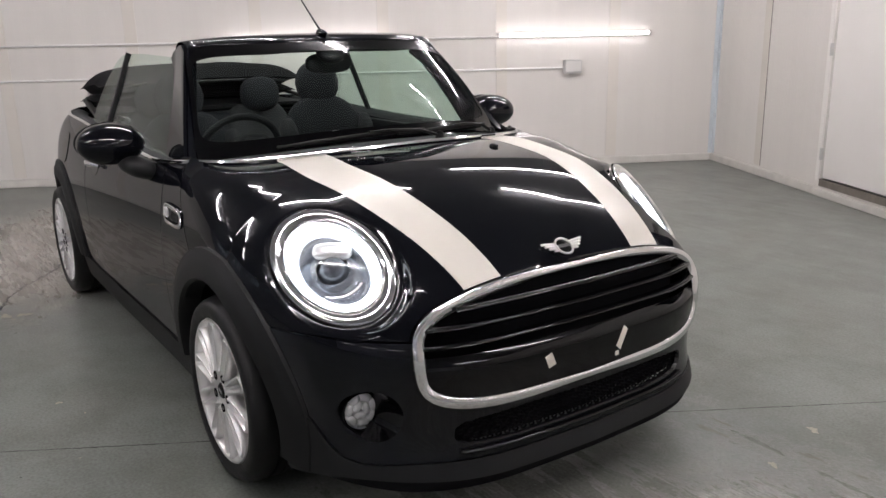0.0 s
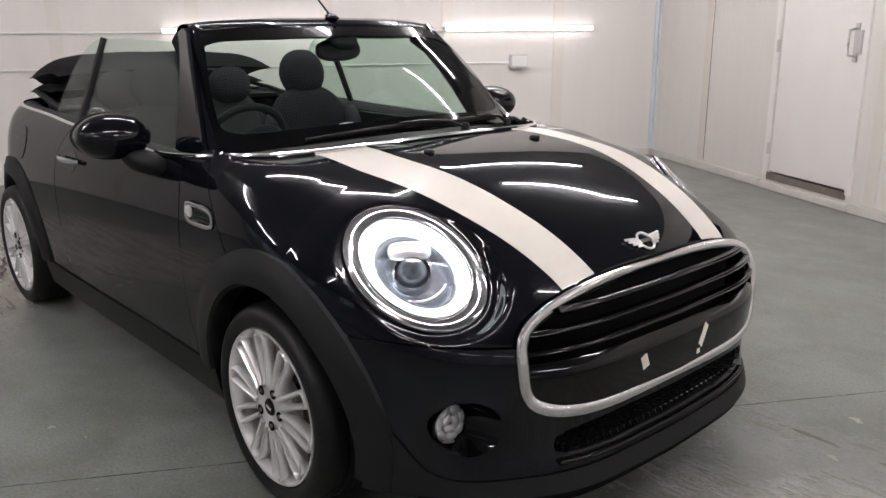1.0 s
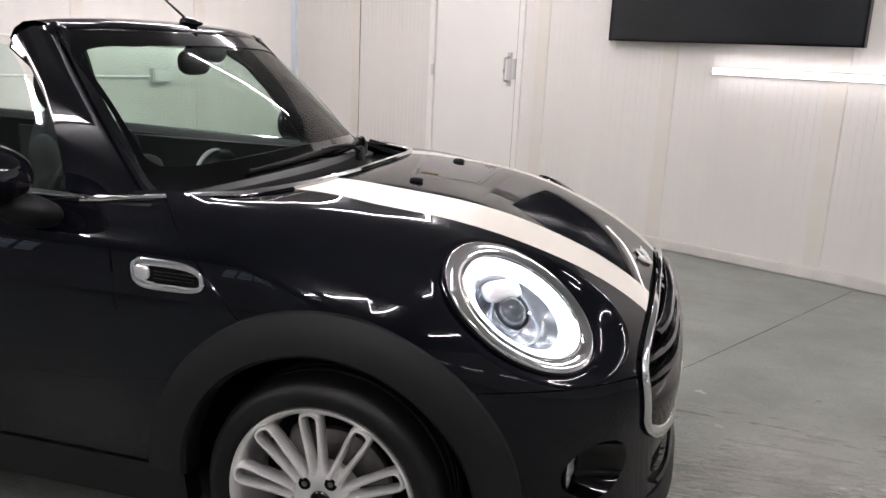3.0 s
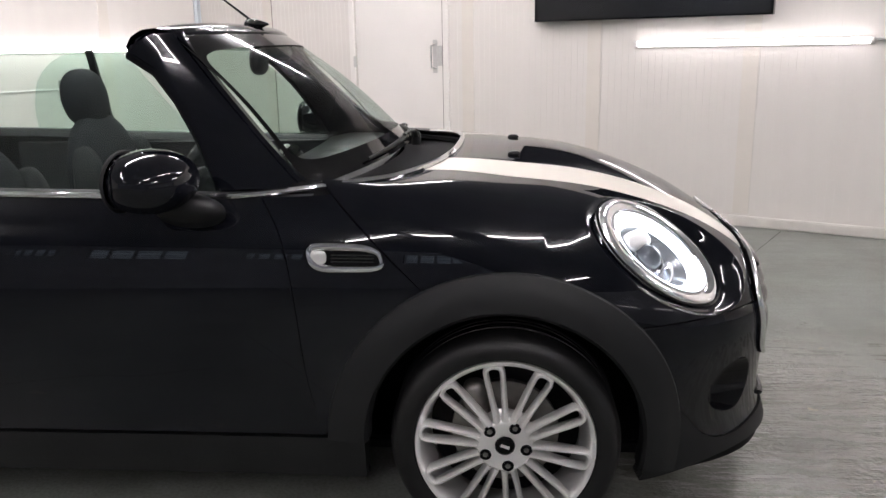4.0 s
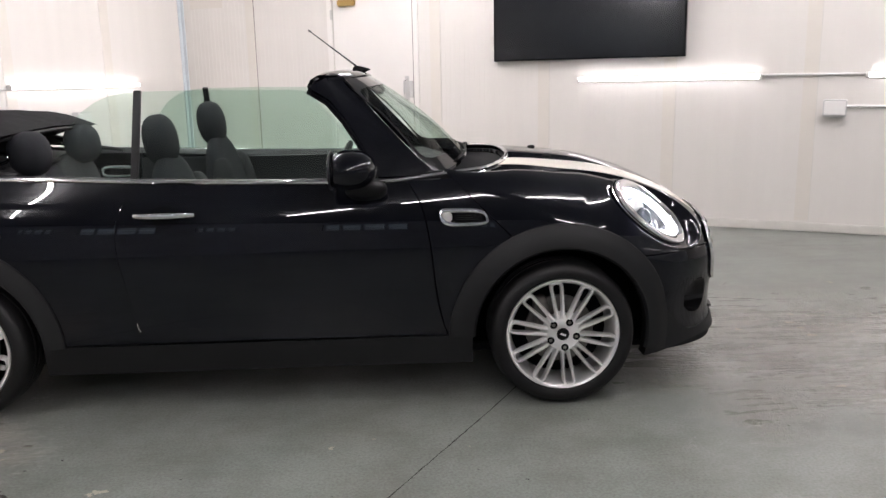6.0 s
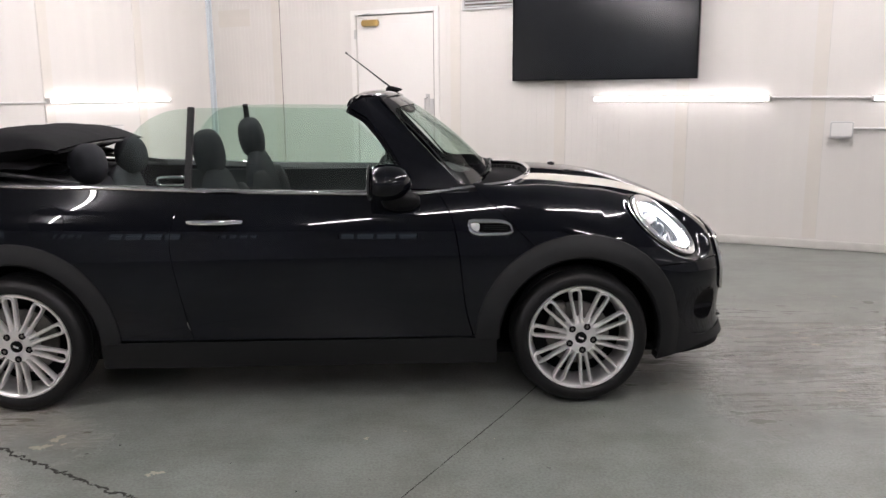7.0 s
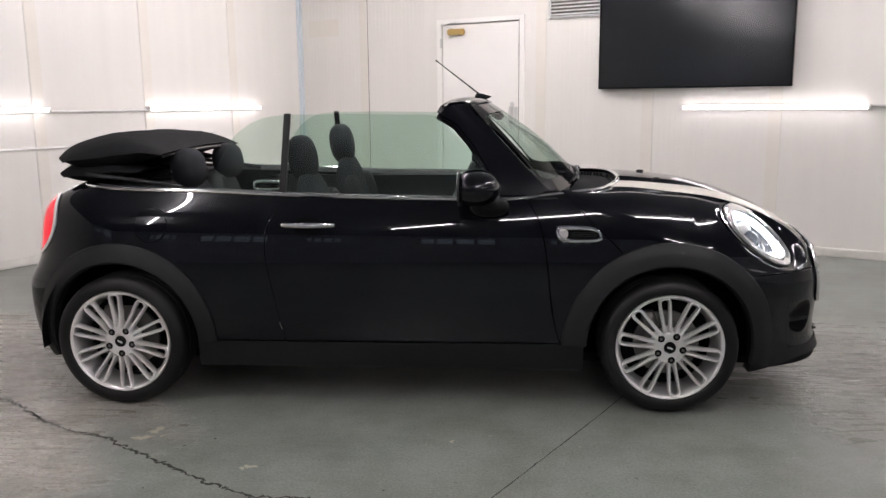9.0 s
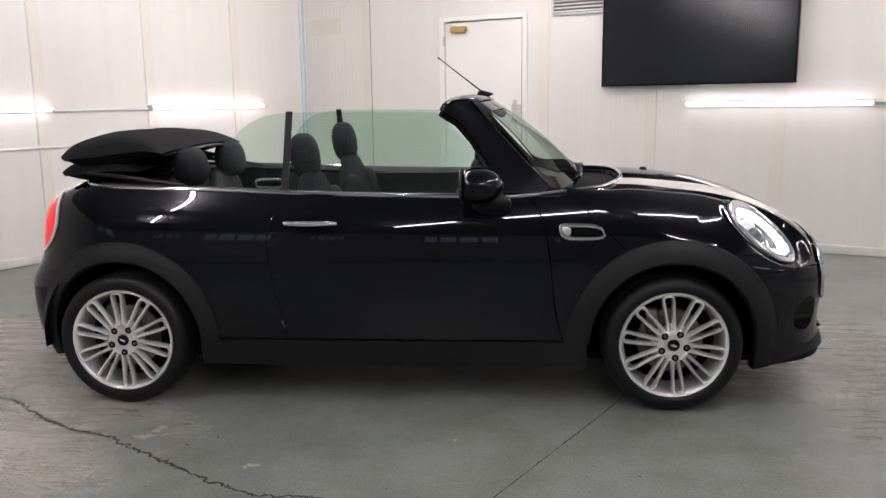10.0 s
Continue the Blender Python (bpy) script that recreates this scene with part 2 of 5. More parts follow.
HOOD_SIDE = spline([(0.5, 2.48), (0.735, 2.272), (0.809, 2.198), (0.896, 2.112), (0.967, 2.043), (1.05, 1.96)])
LIP = spline([(2.6, 0.48), (2.88, 0.405), (2.965, 0.365), (3.02, 0.297), (3.08, 0.265), (3.2, 0.268), (3.35, 0.258)])
LIP_LOW = spline([(2.7, 0.172), (2.9, 0.186), (3.04, 0.211), (3.2, 0.222), (3.35, 0.207)])
SEAM_Z, SILL_Z, GAP = 0.619, 0.312, 0.0034
HUB_Z, WHEEL_R, FRONT_X = 0.305, 0.305, 2.495


# the headlight: a flat ellipse leaning back, longer along B than along A
BEAM = Vector((0.584, -0.455, 0.672)).normalized()      # the way it faces
LAMP_AT = np.array([2.909, -0.633, 0.777])
LAMP_N = np.array(BEAM)
LAMP_E = np.cross([0, 0, 1], LAMP_N) / np.linalg.norm(np.cross([0, 0, 1], LAMP_N))
LAMP_U = np.cross(LAMP_N, LAMP_E)
LAMP_A = LAMP_E * math.cos(0.80) + LAMP_U * math.sin(0.80)
LAMP_B = LAMP_U * math.cos(0.80) - LAMP_E * math.sin(0.80)
LAMP_SA, LAMP_SB = 0.147 / 0.17, 0.210 / 0.17


def smax(a, b, k):
    h = np.maximum(k - np.abs(a - b), 0) / k
    return np.maximum(a, b) + h * h * k / 4


def skin(p):
    """Negative inside the body, zero on its surface."""
    x, y, z = p[..., 0], np.abs(p[..., 1]), p[..., 2]
    ys = np.sqrt(y * y + 1e-4)
    side = ys - (PLAN(x) - TUCK(z))
    top = (z - (TOP(x) - CROWN(x) * y * y - 0.008 * np.clip((y - 0.30) / 0.25, 0, 1) ** 2 * (3 - 2 * np.clip((y - 0.30) / 0.25, 0, 1)) * np.clip((x - 2.2) / 0.3, 0, 1)))
    front = (x - (NOSE(z) - SWEEP(ys))) / np.sqrt(1 + (2.2 * np.clip(y - 0.3, 0, 0.5)) ** 2)
    back = (-x - (TAIL(z) - TAIL_SWEEP(ys))) / np.sqrt(1 + (2.4 * np.clip(y - 0.4, 0, 0.5)) ** 2)
    k = 0.07 + 0.16 * np.clip((x - 2.15) / 0.45, 0, 1)
    f = smax(side, top, k)
    f = smax(f, front, 0.13)
    # the flat seat of the headlight, with the bonnet standing up round its inner side
    q = np.stack([x, -y, z], -1) - LAMP_AT
    re = np.hypot(q @ LAMP_A / 0.147, q @ LAMP_B / 0.210)
    f = smax(f, np.where(x > 2.55, q @ LAMP_N - 0.004 - 1.0 * np.maximum(re - 1.03, 0) ** 2, -1.0), 0.045)
    return smax(f, back, 0.12)


def gradient(p, e=2e-3):
    p = np.asarray(p, float)
    d = np.concatenate([np.eye(3), -np.eye(3)]) * e
    v = skin(p[..., None, :] + d)
    g = (v[..., :3] - v[..., 3:]) / (2 * e)
    size = np.linalg.norm(g, axis=-1)
    return g / (size[..., None] + 1e-9), size


def along(start, way, reach=1.2):
    """Where rays from outside first meet the skin."""
    start, way = np.atleast_2d(np.array(start, float)), np.atleast_2d(np.array(way, float))
    way = way / np.linalg.norm(way, axis=1, keepdims=True)
    steps = np.linspace(0, reach, 200)
    val = skin(start[:, None] + steps[None, :, None] * way[:, None])
    first = np.maximum(np.argmax(val < 0, axis=1), 1)
    rows = np.arange(len(start))
    lo, hi, vl, vh = steps[first - 1], steps[first], val[rows, first - 1], val[rows, first]
    for _ in range(4):
        mid = lo + (hi - lo) * np.clip(vl / np.where(vl - vh == 0, 1, vl - vh), 0.02, 0.98)
        vm = skin(start + mid[:, None] * way)
        i = vm < 0
        lo, vl, hi, vh = np.where(i, lo, mid), np.where(i, vl, vm), np.where(i, mid, hi), np.where(i, vm, vh)
    mid = lo + (hi - lo) * np.clip(vl / np.where(vl - vh == 0, 1, vl - vh), 0, 1)
    return start + mid[:, None] * way


def on_side(x, z, off=0.0, side=-1):
    p = along([(x, side * 1.2, z)], [(0, -side, 0)])[0]
    return Vector(p + gradient(p)[0] * off)


def on_top(x, y, off=0.0):
    p = along([(x, y, 1.25 if x > 2.0 else 1.2)], [(0, 0, -1)])[0]
    return Vector(p + gradient(p)[0] * off)


def on_front(y, z, off=0.0):
    p = along([(3.7, y, z)], [(-1, 0, 0)])[0]
    return Vector(p + gradient(p)[0] * off)


def skin_mesh(step=0.0135):
    lo, hi = np.array([-0.78, -0.93, 0.10]), np.array([3.42, 0.93, 1.12])
    n = np.ceil((hi - lo) / step).astype(int) + 1
    axes = [lo[a] + step * np.arange(n[a]) for a in range(3)]
    val = np.empty(n)
    for i in range(0, n[0], 24):
        val[i:i + 24] = skin(np.stack(np.meshgrid(axes[0][i:i + 24], axes[1], axes[2], indexing="ij"), -1))
    sgn = val < 0
    c = sgn[:-1, :-1, :-1].astype(np.int8)
    total = sum(sgn[a:n[0] - 1 + a, b:n[1] - 1 + b, d:n[2] - 1 + d].astype(np.int8) for a in (0, 1) for b in (0, 1) for d in (0, 1))
    cells = np.argwhere((total > 0) & (total < 8))
    number = -np.ones(c.shape, int)
    number[tuple(cells.T)] = np.arange(len(cells))
    acc, cnt = np.zeros((len(cells), 3)), np.zeros(len(cells))
    corners = [np.array(q) for q in np.ndindex(2, 2, 2)]
    for q in corners:
        for a in range(3):
            if q[a]:
                continue
            r = q.copy()
            r[a] = 1
            va, vb = val[tuple((cells + q).T)], val[tuple((cells + r).T)]
            hit = (va < 0) != (vb < 0)
            t = np.where(hit, va / np.where(hit, va - vb, 1), 0)
            acc += np.where(hit[:, None], cells + q + t[:, None] * (r - q), 0)
            cnt += hit
    pts = lo + step * acc / cnt[:, None]
    for _ in range(4):
        g, size = gradient(pts)
        pts = pts - g * (skin(pts) / np.maximum(size, 0.3))[:, None]
    tris = []
    for a in range(3):
        b, d = (a + 1) % 3, (a + 2) % 3
        sl0, sl1 = [slice(None)] * 3, [slice(None)] * 3
        sl0[a], sl1[a] = slice(0, -1), slice(1, None)
        e = np.argwhere(sgn[tuple(sl0)] != sgn[tuple(sl1)])
        ok = (e[:, b] > 0) & (e[:, d] > 0) & (e[:, b] < n[b] - 1) & (e[:, d] < n[d] - 1)
        e = e[ok]
        off = lambda i, j: e - i * np.eye(3, dtype=int)[b] - j * np.eye(3, dtype=int)[d]
        quad = np.stack([number[tuple(off(i, j).T)] for i, j in ((0, 0), (1, 0), (1, 1), (0, 1))], 1)
        flip = ~sgn[tuple(e.T)]
        quad[flip] = quad[flip][:, ::-1]
        tris += [quad[:, [0, 1, 2]], quad[:, [0, 2, 3]]]
    tris = np.concatenate(tris)
    return pts, tris[(tris >= 0).all(1)]


def clip(pts, tris, g):
    """The part of a mesh where g(points) is below zero, cut cleanly along the line."""
    if not len(tris):
        return pts, tris
    val = g(pts)
    side = (val < 0)[tris]
    count = side.sum(1)
    keep = [tris[count == 3]]
    cut, made, extra, add = tris[(count == 1) | (count == 2)], {}, [], []

    def between(i, j):
        key = (min(i, j), max(i, j))
        if key not in made:
            t = val[i] / (val[i] - val[j])
            made[key] = len(pts) + len(extra)
            extra.append(pts[i] + t * (pts[j] - pts[i]))
        return made[key]
    for tri in cut:
        ring = []
        for a in range(3):
            i, j = int(tri[a]), int(tri[(a + 1) % 3])
            if val[i] < 0:
                ring.append(i)
            if (val[i] < 0) != (val[j] < 0):
                ring.append(between(i, j))
        add += [(ring[0], ring[b], ring[b + 1]) for b in range(1, len(ring) - 1)]
    pts = np.concatenate([pts, np.array(extra)]) if extra else pts
    tris = np.concatenate(keep + ([np.array(add)] if add else []))
    used, inverse = np.unique(tris, return_inverse=True)
    return pts[used], inverse.reshape(-1, 3)


def cut_panel(*limits):
    p, t = SKIN
    for g in limits:
        p, t = clip(p, t, g)
    return p, t


def panel(name, mesh, mat, parent, label="", fold=0.014, lift=0.0, soft=None):
    """A panel of the skin with its edges folded inwards."""
    p, t = mesh
    nrm = gradient(p)[0]
    p = p + nrm * lift
    e = np.concatenate([t[:, [0, 1]], t[:, [1, 2]], t[:, [2, 0]]])
    key = np.sort(e, 1)
    _, first, n = np.unique(key, axis=0, return_index=True, return_counts=True)
    rim = e[first[n == 1]]
    ids = np.unique(rim)
    back = {int(i): len(p) + k for k, i in enumerate(ids)}
    pts = np.concatenate([p, p[ids] - nrm[ids] * fold])
    faces = [tuple(q) for q in t.tolist()] + [(int(b), int(a), back[int(a)], back[int(b)]) for a, b in rim]
    return part(name, [(pts.tolist(), faces)], mat, parent, label, normals=np.concatenate([nrm, nrm[ids]]))


def refine(pts, tris, inside):
    """Halves the edges that lie inside, so that tight curves come out clean."""
    flag, mids, extra, out = inside(pts), {}, [], []

    def mid(i, j):
        key = (min(i, j), max(i, j))
        if key not in mids:
            mids[key] = len(pts) + len(extra)
            extra.append((pts[i] + pts[j]) / 2)
        return mids[key]
    near = flag[tris].sum(1) >= 2
    for a, b, c in tris[near].tolist():
        cut = [flag[i] and flag[j] for i, j in ((a, b), (b, c), (c, a))]
        if all(cut):
            p, q, r = mid(a, b), mid(b, c), mid(c, a)
            out += [(a, p, r), (p, b, q), (r, q, c), (p, q, r)]
        else:
            while not cut[0]:
                a, b, c, cut = b, c, a, cut[1:] + cut[:1]
            p = mid(a, b)
            out += [(a, p, c), (p, b, c)]
    new_pts = np.array(extra)
    for _ in range(3):
        g, size = gradient(new_pts, 1e-3)
        new_pts = new_pts - g * (skin(new_pts) / np.maximum(size, 0.3))[:, None]
    return np.concatenate([pts, new_pts]), np.concatenate([tris[~near], np.array(out)])


def round_lamp(p):
    q = np.stack([p[:, 0], -np.abs(p[:, 1]), p[:, 2]], -1) - LAMP_AT
    re = np.hypot(q @ LAMP_A / 0.147, q @ LAMP_B / 0.210)
    return (p[:, 0] > 2.6) & (re > 0.9) & (re < 1.55) & (q @ LAMP_N > -0.25)


SKIN = refine(*refine(*skin_mesh(), round_lamp), round_lamp)
X, Y, Z = (lambda p: p[:, 0]), (lambda p: p[:, 1]), (lambda p: p[:, 2])


def arch_cut(r):
    def g(p):
        d = [np.hypot(X(p) - cx, Z(p) - HUB_Z) for cx in (0, FRONT_X)]
        return np.where(np.abs(Y(p)) > 0.45, r - np.minimum(*d), -1.0)
    return g


def lamp_radius(p):
    """Distance from the nearer headlight's axis."""
    q = np.stack([X(p), -np.abs(Y(p)), Z(p)], -1) - LAMP_AT
    return np.where(q @ LAMP_N > -0.2, np.hypot(q @ LAMP_A / LAMP_SA, q @ LAMP_B / LAMP_SB), 9.0)


def grille_shape(y, z, d=0.0):
    """Below one inside the grille's outline, grown by d."""
    low = z < 0.56
    half = np.where(low, 0.548 - 0.08 * (0.56 - z), 0.548) + d
    up = (np.abs(y) / half) ** 3.6 + (np.abs(z - 0.56) / (0.177 + d - 0.02 * np.minimum(y / 0.5, 1.2) ** 2)) ** 3.6
    return np.where(low, (np.abs(y) / half) ** 4.6 + (np.abs(z - 0.56) / (0.132 + d)) ** 4.6, up)


front_only = lambda p: 2.9 - X(p)
no_grille = lambda p: np.where(X(p) > 3.0, 1.0 - grille_shape(Y(p), Z(p)), -1)
bonnet_edge = lambda p: np.where(X(p) > 3.0, 1.0 - grille_shape(Y(p), Z(p), 0.018), -1)
no_lamp = lambda p: 0.164 - lamp_radius(p)
INTAKE = lambda p: (np.abs(Y(p)) / 0.46) ** 5 + (np.abs(Z(p) - 0.345) / 0.045) ** 4
FOG_AT = (0.648, 0.405)
fog_shape = lambda p: np.hypot((np.abs(Y(p)) - FOG_AT[0]) / 0.066, (Z(p) - FOG_AT[1]) / 0.076)

car = tagged(new("convertible_car"), "glossy black convertible with cream bonnet stripes and folded roof", "car")

# panels
hood = panel("bonnet", cut_panel(lambda p: HOOD_SIDE(Z(p)) + GAP - X(p), lambda p: COWL(np.abs(Y(p))) + 0.012 - X(p), lambda p: SEAM_Z + GAP - Z(p), arch_cut(0.40), bonnet_edge, no_lamp), PAINT, car, "gloss black clamshell bonnet")
bumper_cut = [lambda p: Z(p) - SEAM_Z + GAP, lambda p: LIP(X(p)) + GAP - Z(p), lambda p: 2.5 - X(p), arch_cut(0.40), no_grille,
              lambda p: np.where(X(p) > 2.95, 1 - INTAKE(p), -1), lambda p: np.where(X(p) > 2.8, 1 - fog_shape(p), -1)]
bumper = panel("front_bumper", cut_panel(*bumper_cut), PAINT, car)
lip = panel("bumper_lip", cut_panel(lambda p: Z(p) - LIP(X(p)), lambda p: LIP_LOW(X(p)) - Z(p), lambda p: 2.7 - X(p), arch_cut(0.38)), PLASTIC, car, "matt black plastic splitter", fold=0.05, lift=0.005)
for s, tag in ((-1, "right"), (1, "left")):
    mine = lambda p, s=s: -s * Y(p)
    door = panel("door", cut_panel(mine, lambda p: DOOR_BACK(Z(p)) + GAP - X(p), lambda p: X(p) - DOOR_FRONT(Z(p)) + GAP, lambda p: SILL_Z + GAP - Z(p), lambda p: Z(p) - BELT(X(p))), PAINT, car)
    if s < 0:
        door_r = door
    else:
        door_l = door
    panel("front_side_panel", cut_panel(mine, lambda p: DOOR_FRONT(Z(p)) + GAP - X(p), lambda p: X(p) - HOOD_SIDE(Z(p)) + GAP, lambda p: SILL_Z + GAP - Z(p), lambda p: Z(p) - BELT(X(p)), arch_cut(0.40)), PAINT, car)
    panel("rear_side_panel", cut_panel(mine, lambda p: X(p) - DOOR_BACK(Z(p)) + GAP, lambda p: SILL_Z + GAP - Z(p), lambda p: Z(p) - BELT(X(p)), arch_cut(0.40),
          lambda p: np.where(X(p) < -0.1, 0.56 - Z(p), -1), lambda p: np.where(X(p) < -0.15, 0.49 - np.abs(Y(p)), -1), lambda p: np.where(X(p) < -0.1, 0.62 - np.hypot((np.abs(Y(p)) - 0.605) / 0.188, (Z(p) - 0.82) / 0.225), -1)), PAINT, car)
    panel("sill", cut_panel(mine, lambda p: 0.36 - X(p), lambda p: X(p) - 2.12, lambda p: Z(p) - SILL_Z + GAP, lambda p: 0.185 - Z(p)), PLASTIC, car, "matt black plastic sill", fold=0.06, lift=0.006)
    panel("tail_lamp", cut_panel(mine, lambda p: X(p) + 0.1, lambda p: np.hypot((np.abs(Y(p)) - 0.605) / 0.188, (Z(p) - 0.82) / 0.225) - 0.605), RED, car, "red tail lamp lens", lift=0.004)
    ring = cut_panel(mine, lambda p: X(p) + 0.1, lambda p: np.hypot((np.abs(Y(p)) - 0.605) / 0.188, (Z(p) - 0.82) / 0.225) - 0.655, lambda p: 0.60 - np.hypot((np.abs(Y(p)) - 0.605) / 0.188, (Z(p) - 0.82) / 0.225))
    panel("tail_lamp_surround", ring, CHROME, car, "chrome lamp surround", lift=0.006)
panel("boot_lid", cut_panel(lambda p: X(p) + 0.16, lambda p: 0.56 + GAP - Z(p), lambda p: np.abs(Y(p)) - 0.49 + GAP, lambda p: Z(p) - 1.06), PAINT, car)
panel("rear_bumper", cut_panel(lambda p: X(p) + 0.11, lambda p: Z(p) - 0.56 + GAP, lambda p: 0.19 - Z(p), arch_cut(0.40)), PAINT, car)
inner = clip(*clip(*SKIN, lambda p: np.where(X(p) > COWL(np.abs(Y(p))), -1, Z(p) - BELT(X(p)) + 0.004)), arch_cut(0.39))
inner = clip(*clip(*inner, lambda p: 0.185 - Z(p)), lambda p: np.where(X(p) > 2.4, 0.165 - lamp_radius(p), -1))
inner = clip(*inner, lambda p: np.where(X(p) > 2.9, 1.04 - np.minimum(np.minimum(grille_shape(Y(p), Z(p)), INTAKE(p)), fog_shape(p)), -1))
panel("inner_shell", inner, DARK, car, "dark inner body shell", lift=-0.016)

# bonnet stripes
for s in (-1, 1):
    inn = spline([(2.1, 0.315), (2.25, 0.332), (2.45, 0.352), (2.7, 0.343), (2.95, 0.305), (3.1, 0.277), (3.3, 0.240)])
    outn = spline([(2.1, 0.485), (2.25, 0.502), (2.45, 0.515), (2.7, 0.497), (2.95, 0.447), (3.1, 0.408), (3.3, 0.355)])
    mesh = cut_panel(lambda p: -s * Y(p), lambda p: inn(X(p)) - np.abs(Y(p)), lambda p: np.abs(Y(p)) - outn(X(p)), lambda p: 0.70 - Z(p), lambda p: COWL(np.abs(Y(p))) + 0.014 - X(p), bonnet_edge)
    panel("bonnet_stripe", mesh, STRIPE, hood, "cream film stripe", fold=0.001, lift=0.0012)

# wheel arch flares
def flare(cx, s, a0, a1, outer):
    """Matt plastic lip round a wheel opening, standing proud of the skin."""
    v = []
    n, m = 56, 6
    for i in range(n + 1):
        a = radians(a0 + (a1 - a0) * i / n)
        ro = outer(a0 + (a1 - a0) * i / n)
        rows = [(ro, -0.004), (ro - 0.004, 0.010), (ro - 0.03, 0.016), ((ro + 0.366) / 2, 0.022), (0.372, 0.022), (0.362, 0.010), (0.362, -0.05)]
        rs = np.array([[cx + r * math.cos(a), s * 1.2, HUB_Z + r * math.sin(a)] for r, _ in rows])
        p = along(rs, np.tile([0, -s, 0], (len(rows), 1)))
        for q, (r, off) in zip(p, rows):
            v.append((q[0], q[1] + s * off, q[2]))
    k = m + 1
    f = [(i * k + j, i * k + j + 1, (i + 1) * k + j + 1, (i + 1) * k + j) for i in range(n) for j in range(m)]
    return v, f


for s in (-1, 1):
    part("wheel_arch_trim", [flare(FRONT_X, s, -13, 180, lambda a: 0.470 if a < 150 else 0.470 + (a - 150) * 0.0002)], PLASTIC, car, "matt black plastic arch trim")
    part("wheel_arch_trim", [flare(0, s, 0, 196, lambda a: 0.452 + 0.004 * math.sin(radians(a)))], PLASTIC, car, "matt black plastic arch trim")
    for cx in (0, FRONT_X):
        bow = sheet(lambda u, v: (cx + 0.40 * math.cos(math.pi * (1.08 * u - 0.04)), s * (0.80 - 0.36 * v), HUB_Z + 0.40 * math.sin(math.pi * (1.08 * u - 0.04))), 32, 3)
        back = sheet(lambda u, v: (cx + 0.40 * v * math.cos(math.pi * (1.08 * u - 0.04)), s * 0.44, HUB_Z + 0.40 * v * math.sin(math.pi * (1.08 * u - 0.04))), 32, 2)
        part("arch_liner", [bow, back], DARK, car)

# ---- bright trim ----
BELT_OUT = lambda x, s: on_side(x, float(BELT(x)) - 0.006, 0.003, s)
for s in (-1, 1):
    xs = np.linspace(-0.25, 1.68, 52)
    rail = [BELT_OUT(x, s) for x in xs]
    bow = [Vector((float(COWL(y)) + 0.004, s * y, max(0.968 + 0.036 * (1 - (y / 0.73) ** 2), on_top(float(COWL(y)) + 0.012, s * y).z))) for y in np.linspace(0.655, 0.0, 24)]
    bow = [p + Vector((0.002, 0, 0.004)) for p in bow]
    a, b = rail[-1], bow[0]
    va, vb = (rail[-1] - rail[-2]).normalized() * 0.42, (bow[1] - bow[0]).normalized() * 0.42
    bend = [a * (2 * t ** 3 - 3 * t * t + 1) + va * (t ** 3 - 2 * t * t + t) + b * (3 * t * t - 2 * t ** 3) + vb * (t ** 3 - t * t) for t in np.linspace(0, 1, 16)[1:-1].tolist()]
    part("belt_trim", [tube(rail + bend + bow, 0.018, 0.016, n=8)], CHROME, car, "bright chrome waist strip")
    # inner ledge along the waist
    ledge = sheet(lambda u, v: (-0.12 + 2.12 * u, s * (abs(on_side(-0.12 + 2.12 * u, float(BELT(-0.12 + 2.12 * u)) - 0.004, 0, s).y) - 0.004 - 0.085 * v), float(BELT(-0.12 + 2.12 * u)) - 0.004 + 0.012 * math.sin(math.pi * v) - 0.02 * v * v), 24, 5)
    part("waist_ledge", [ledge], DASH, car)
    liner = sheet(lambda u, v: (0.35 + 1.55 * u, s * (0.665 - 0.02 * v + 0.018 * math.sin(6.5 * v) * (0.4 + 0.6 * math.sin(math.pi * u))), 0.945 - 0.5 * v), 20, 12, 0.02)
    inside = door_r if s < 0 else door_l
    part("door_card", [liner], DASH, inside, "dark interior door card")
    if s < 0:
        part("quarter_trim_ring", [tube([(0.655 + 0.065 * math.copysign(abs(math.cos(a)) ** 0.5, math.cos(a)), s * 0.60, 1.000 + 0.020 * math.copysign(abs(math.sin(a)) ** 0.6, math.sin(a))) for a in np.linspace(0, 2 * math.pi, 32, endpoint=False)], 0.014, closed=True, up=(0, 1, 0))], CHROME, car, "chrome trim ring")

# ---- windscreen, its frame, and the header rail ----
def screen_at(u, v, off=0.0):
    """u from -1 to 1 across, v from 0 at the foot to 1 at the head."""
    lerp = lambda a, b: a + (b - a) * v
    x = lerp(2.155, 1.70) - lerp(0.185, 0.105) * abs(u) ** 2.2 + 0.018 * math.sin(math.pi * v) + off * 0.6
    z = lerp(1.000, 1.372) - lerp(0.040, 0.014) * u * u + 0.016 * math.sin(math.pi * v) + off * 0.8
    return x, u * lerp(0.690, 0.578), z


